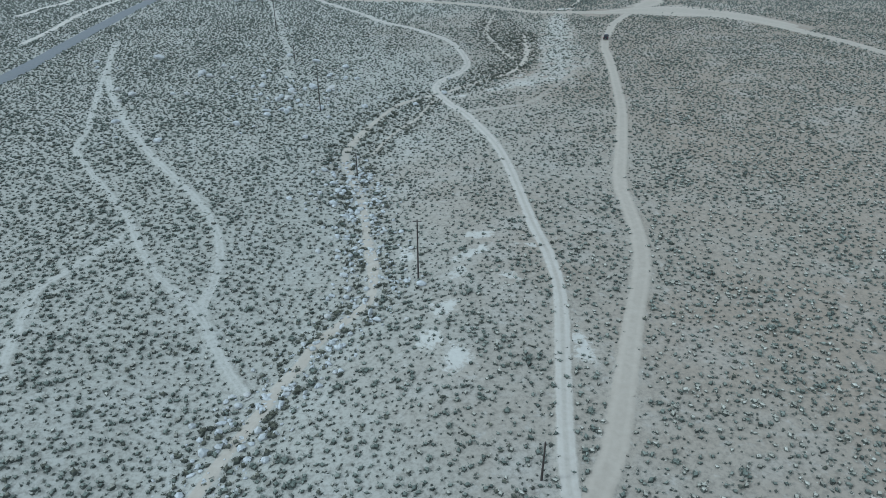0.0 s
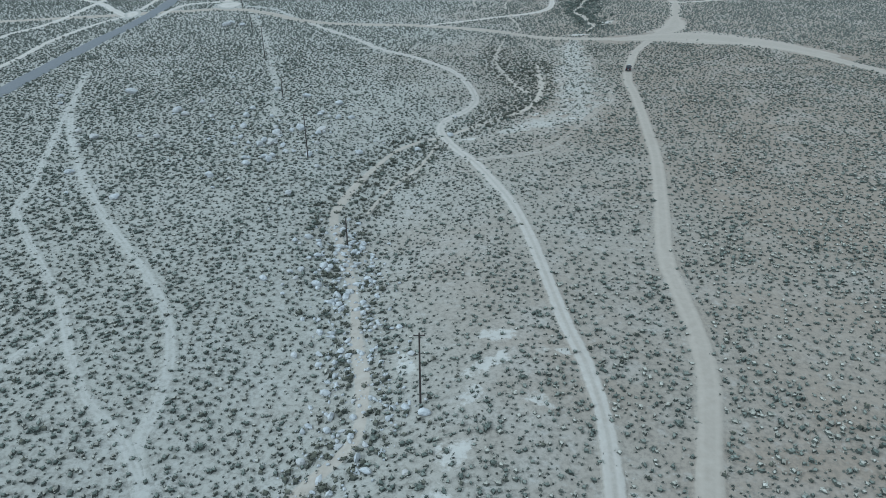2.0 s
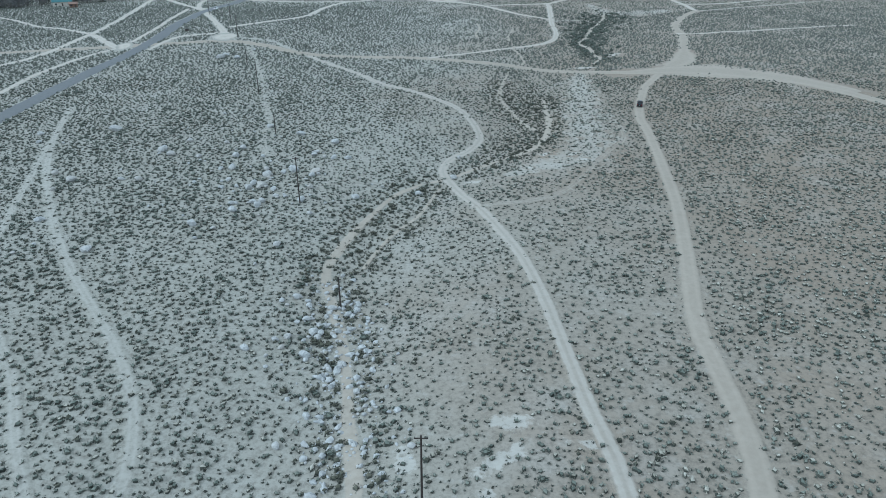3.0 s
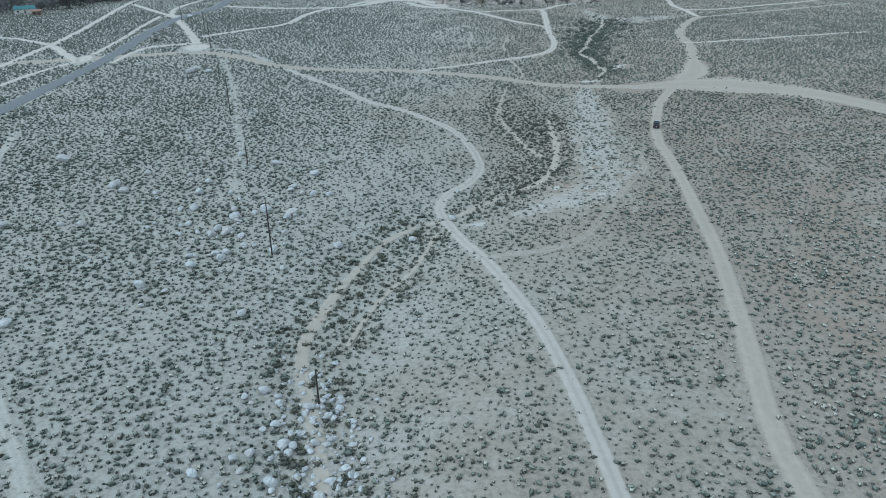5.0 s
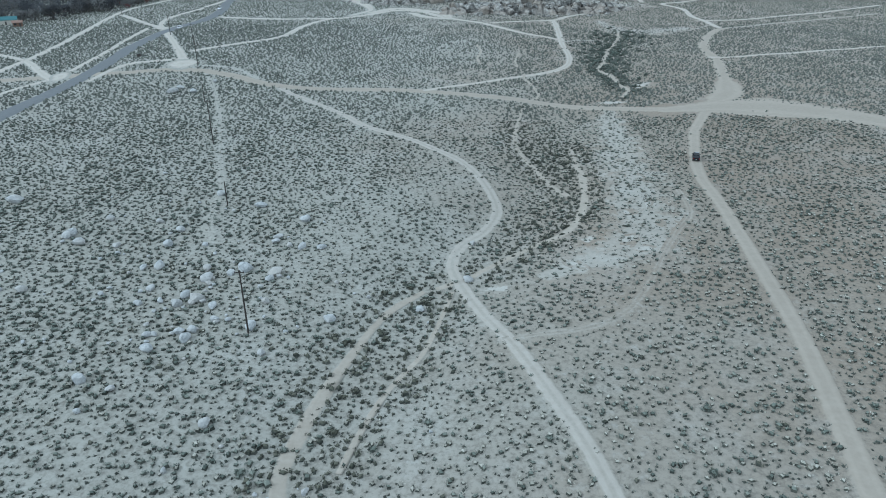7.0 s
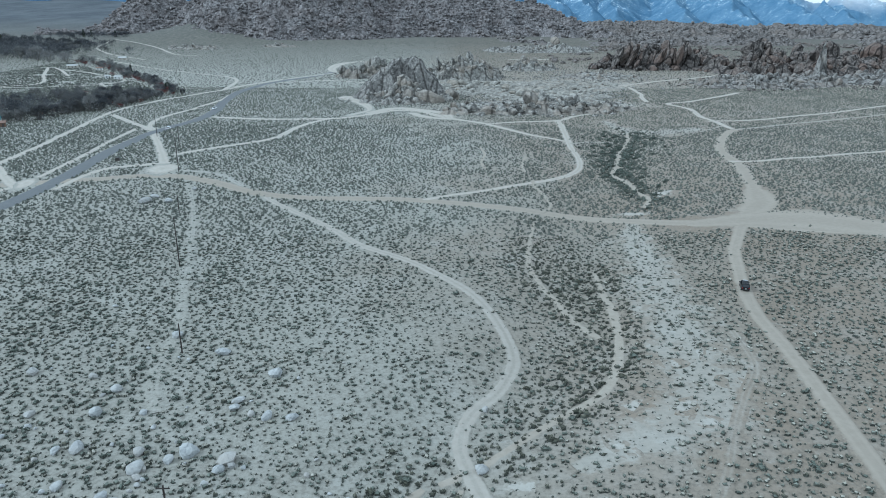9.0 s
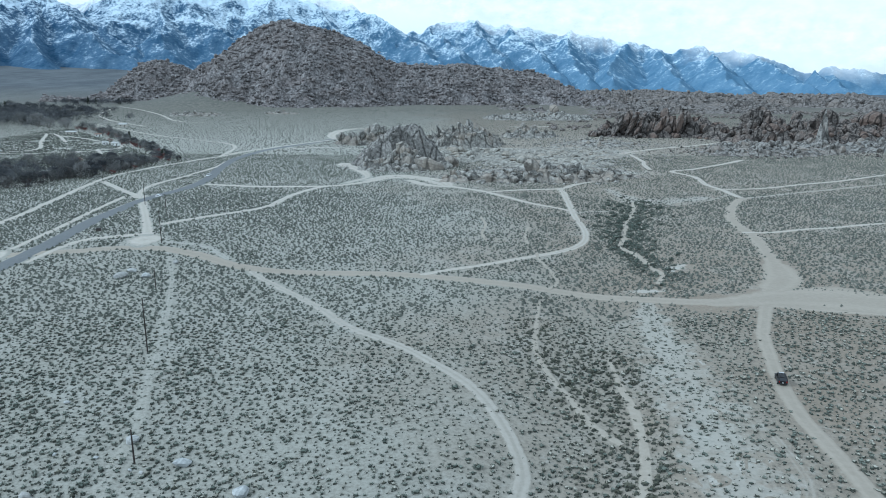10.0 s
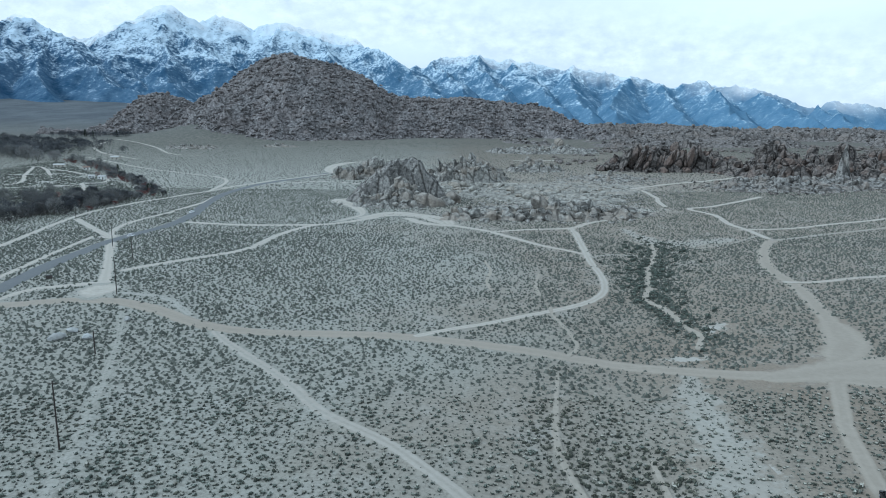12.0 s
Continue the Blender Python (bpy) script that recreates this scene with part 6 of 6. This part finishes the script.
def grow(y0, y1, spacing, big, small, scale, left=10, right=10, x=None, y=None):
    """Brush over a stretch of ground: clumped, thin on worn soil, thick along the washes."""
    if x is None:
        x, y = spots(y0, y1, spacing, left, right)
    bare, lush = sample(CLEAR, x, y), sample(LUSH, x, y)
    clump = fbm(x / 9.0, y / 9.0, 3, 30)
    stand = fbm(x / 45.0, y / 45.0, 3, 33)
    tan = np.clip(0.5 + x * 0.009 + (stand - 0.5) * 2.2, 0, 1)
    live = rng.uniform(0, 1, len(x)) < np.clip(0.26 + 1.05 * clump + lush * 0.42 + 0.40 * np.clip(-x / 50.0, 0, 1) + 0.22 * np.clip(x / 60.0, 0, 1), 0, 1)
    live &= rng.uniform(0, 1, len(x)) > bare * 1.05
    live &= rng.uniform(0, 1, len(x)) > np.clip((y - 950.0) / 550.0, 0, 1)
    x, y, lush, tan, clump = x[live], y[live], lush[live], tan[live], clump[live]
    n = len(x)
    size = scale * (0.55 + 0.75 * rng.uniform(0, 1, n) ** 2.0) * (1 + 0.28 * lush + 0.16 * np.clip(-x / 60.0, 0, 1) + 0.12 * np.clip(x / 40.0, 0, 1)) * (0.78 + 0.44 * clump)
    tall = rng.uniform(0.7, 1.1, n)
    die = rng.uniform(0, 1, n)
    straw = die < 0.16 + 0.27 * tan - 0.3 * lush
    wash = ~straw & (die > 1 - 0.8 * lush - 0.06)
    sage = ~straw & ~wash
    large = size > 0.85 * scale
    for sel, (mat, name, label) in zip((sage, straw, wash), SORTS):
        for some, templates in ((large, big), (~large, small)):
            if (sel & some).any():
                k = sel & some
                scatter(name, templates, x[k], y[k], size[k], tall[k], mat if y0 < 500 else FAR_SCRUB, label, "brush", stems=SHADED_STEMS if y0 < 300 else MID_SHADED_STEMS if y0 < 500 else None)


grow(44, 330, 1.1, NEAR, LOW, 0.94)
grow(330, 540, 1.35, MID, MID, 1.27)
grow(540, 760, 1.45, FAR, FAR, 1.2)
grow(760, 1500, 3.2, FAR, FAR, 1.55)
# the ground beside and behind the walk, which the camera never faces
ax_, ay_ = np.meshgrid(np.arange(-280, 280, 2.1), np.arange(-90, 260, 2.1))
ax_, ay_ = (ax_ + rng.uniform(-1.2, 1.2, ax_.shape)).ravel(), (ay_ + rng.uniform(-1.2, 1.2, ay_.shape)).ravel()
away_ = (ay_ < 44) | (np.abs(ax_) > 10 + 0.66 * np.hypot(ay_, 66.0))
grow(0, 0, 0, FAR, FAR, 1.1, x=ax_[away_], y=ay_[away_])

# tall green scrub that lines the gully beyond the cross road
gully_ = smooth_line(WASH_FAR, 1.0)
gk_ = gully_[(len(gully_) * rng.uniform(0, 1, 950) ** 0.7).astype(int)]
gk_ = gk_ + rng.normal(0, 1, gk_.shape) * (2.5 + 6.0 * np.clip((gk_[:, 1:] - 360) / 120, 0, 1))
gk_ = gk_[sample(CLEAR, gk_[:, 0], gk_[:, 1]) < 0.5]
scatter("gully_scrub", NEAR, gk_[:, 0], gk_[:, 1], 0.9 + 2.3 * rng.uniform(0, 1, len(gk_)) ** 1.6, rng.uniform(0.7, 1.0, len(gk_)), GULLY_SCRUB, "dense dark green scrub lining the gully", "brush", stems=SHADED_STEMS)

# rough scrub round the houses by the creek
vx_, vy_ = rng.uniform(-455, -240, 17000), rng.uniform(650, 990, 17000)
vk_ = (vx_ < np.interp(vy_, (650, 700, 760, 860, 990), (-240, -240, -255, -335, -440))) & (sample(CLEAR, vx_, vy_) < 0.5) & (fbm(vx_ / 22, vy_ / 22, 3, 44) > 0.30)
scatter("yard_scrub", MID, vx_[vk_], vy_[vk_], rng.uniform(1.0, 2.4, vk_.sum()), rng.uniform(0.5, 0.9, vk_.sum()), WASHBRUSH, "dark rough scrub round the creek houses", "brush", stems=SHADED_STEMS)

# the largest bushes stand singly
BUSH_MESHES = {}
for mat_, name_, label_ in SORTS:
    for k, (tv_, tf_, leaf_) in enumerate(WIDE):
        BUSH_MESHES[name_, k] = mesh_of(name_ + "_bush", tv_, tf_)
        BUSH_MESHES[name_, k].materials.append(SHADED_STEMS)
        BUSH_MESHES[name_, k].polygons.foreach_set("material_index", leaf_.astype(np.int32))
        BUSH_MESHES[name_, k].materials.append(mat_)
wash_near = np.vstack([smooth_line(WASH_LINE, 2.0), smooth_line(WASH_UPPER, 2.0)])
for k in range(290):
    if k < 150:
        bx_, by_ = wash_near[int(rng.integers(0, len(wash_near)))] + rng.normal(0, 3.6, 2)
        sort_ = "wash_scrub" if rng.uniform() < 0.6 else "sagebrush"
    else:
        by_ = rng.uniform(58, 330)
        bx_ = rng.uniform(-1, 1) * 0.6 * math.hypot(by_, 66)
        sort_ = "rabbitbrush" if bx_ > 20 and rng.uniform() < 0.5 else "sagebrush"
    if sample(CLEAR, np.array([bx_]), np.array([by_]))[0] > 0.3:
        continue
    text_ = {"wash_scrub": "large dark scrub bush on the bank of the wash", "sagebrush": "large grey-green sagebrush on gravelly soil", "rabbitbrush": "large pale dry rabbitbrush on tan soil"}[sort_]
    bush_ = tagged(new("bush", BUSH_MESHES[sort_, int(rng.integers(0, 5))]), text_, "bush", "single large bushes")
    s_ = rng.uniform(1.1, 1.75)
    bush_.matrix_world = pose(bx_, by_, float(ground_z(bx_, by_)) - 0.05, 0, 0, rng.uniform(0, 360)) @ Matrix.Diagonal((s_, s_ * rng.uniform(0.75, 1.0), s_ * rng.uniform(0.6, 0.85), 1))

# ---- the pole line ----
def pole_mesh(tall):
    bm = bmesh.new()
    rings = 6
    prev = None
    for i in range(rings + 1):
        f = i / rings
        r = 0.17 - 0.06 * f
        ring = [bm.verts.new((r * math.cos(6.283 * k / 10), r * math.sin(6.283 * k / 10), -0.6 + f * (tall + 0.6))) for k in range(10)]
        if prev:
            for k in range(10):
                bm.faces.new((prev[k], prev[(k + 1) % 10], ring[(k + 1) % 10], ring[k]))
        prev = ring
    bm.faces.new(prev)
    return bm


def utility_pole(x, y, tall=11.0):
    p = tagged(new("utility_pole"), "dark creosoted wooden utility pole standing in the brush", "utility pole", "poles of the line")
    p.location = (x, y, float(ground_z(x, y)))
    part("shaft", pole_mesh(tall), POLEWOOD, p)
    if tall > 9:
        arm = bmesh.new()
        block(arm, -0.8, -0.17, tall - 0.42, 0.8, -0.05, tall - 0.30)
        arm = part("crossarm", arm, POLEWOOD, p)
        for k in (-0.7, 0.7):
            pin = bmesh.new()
            tapered(pin, (k, -0.11, tall - 0.30), (k, -0.11, tall - 0.12), 0.05, 0.035, 6)
            part("insulator", pin, TRIM, arm, "dark glazed insulator")
    return p


POLES = ((12.3, 58.5, 6.6), (-4.6, 106.4, 12.4), (-21.6, 157, 6.6), (-38, 203.3, 12.2), (-56.2, 258.4, 6.4), (-73.2, 306, 13.4), (-90, 354, 6.2), (-107.5, 404.5, 12.5), (-127, 461, 9.5), (-149, 491, 10.6), (-212, 581, 5.5))
for px_, py_, tall_ in POLES:
    utility_pole(px_, py_, tall_)
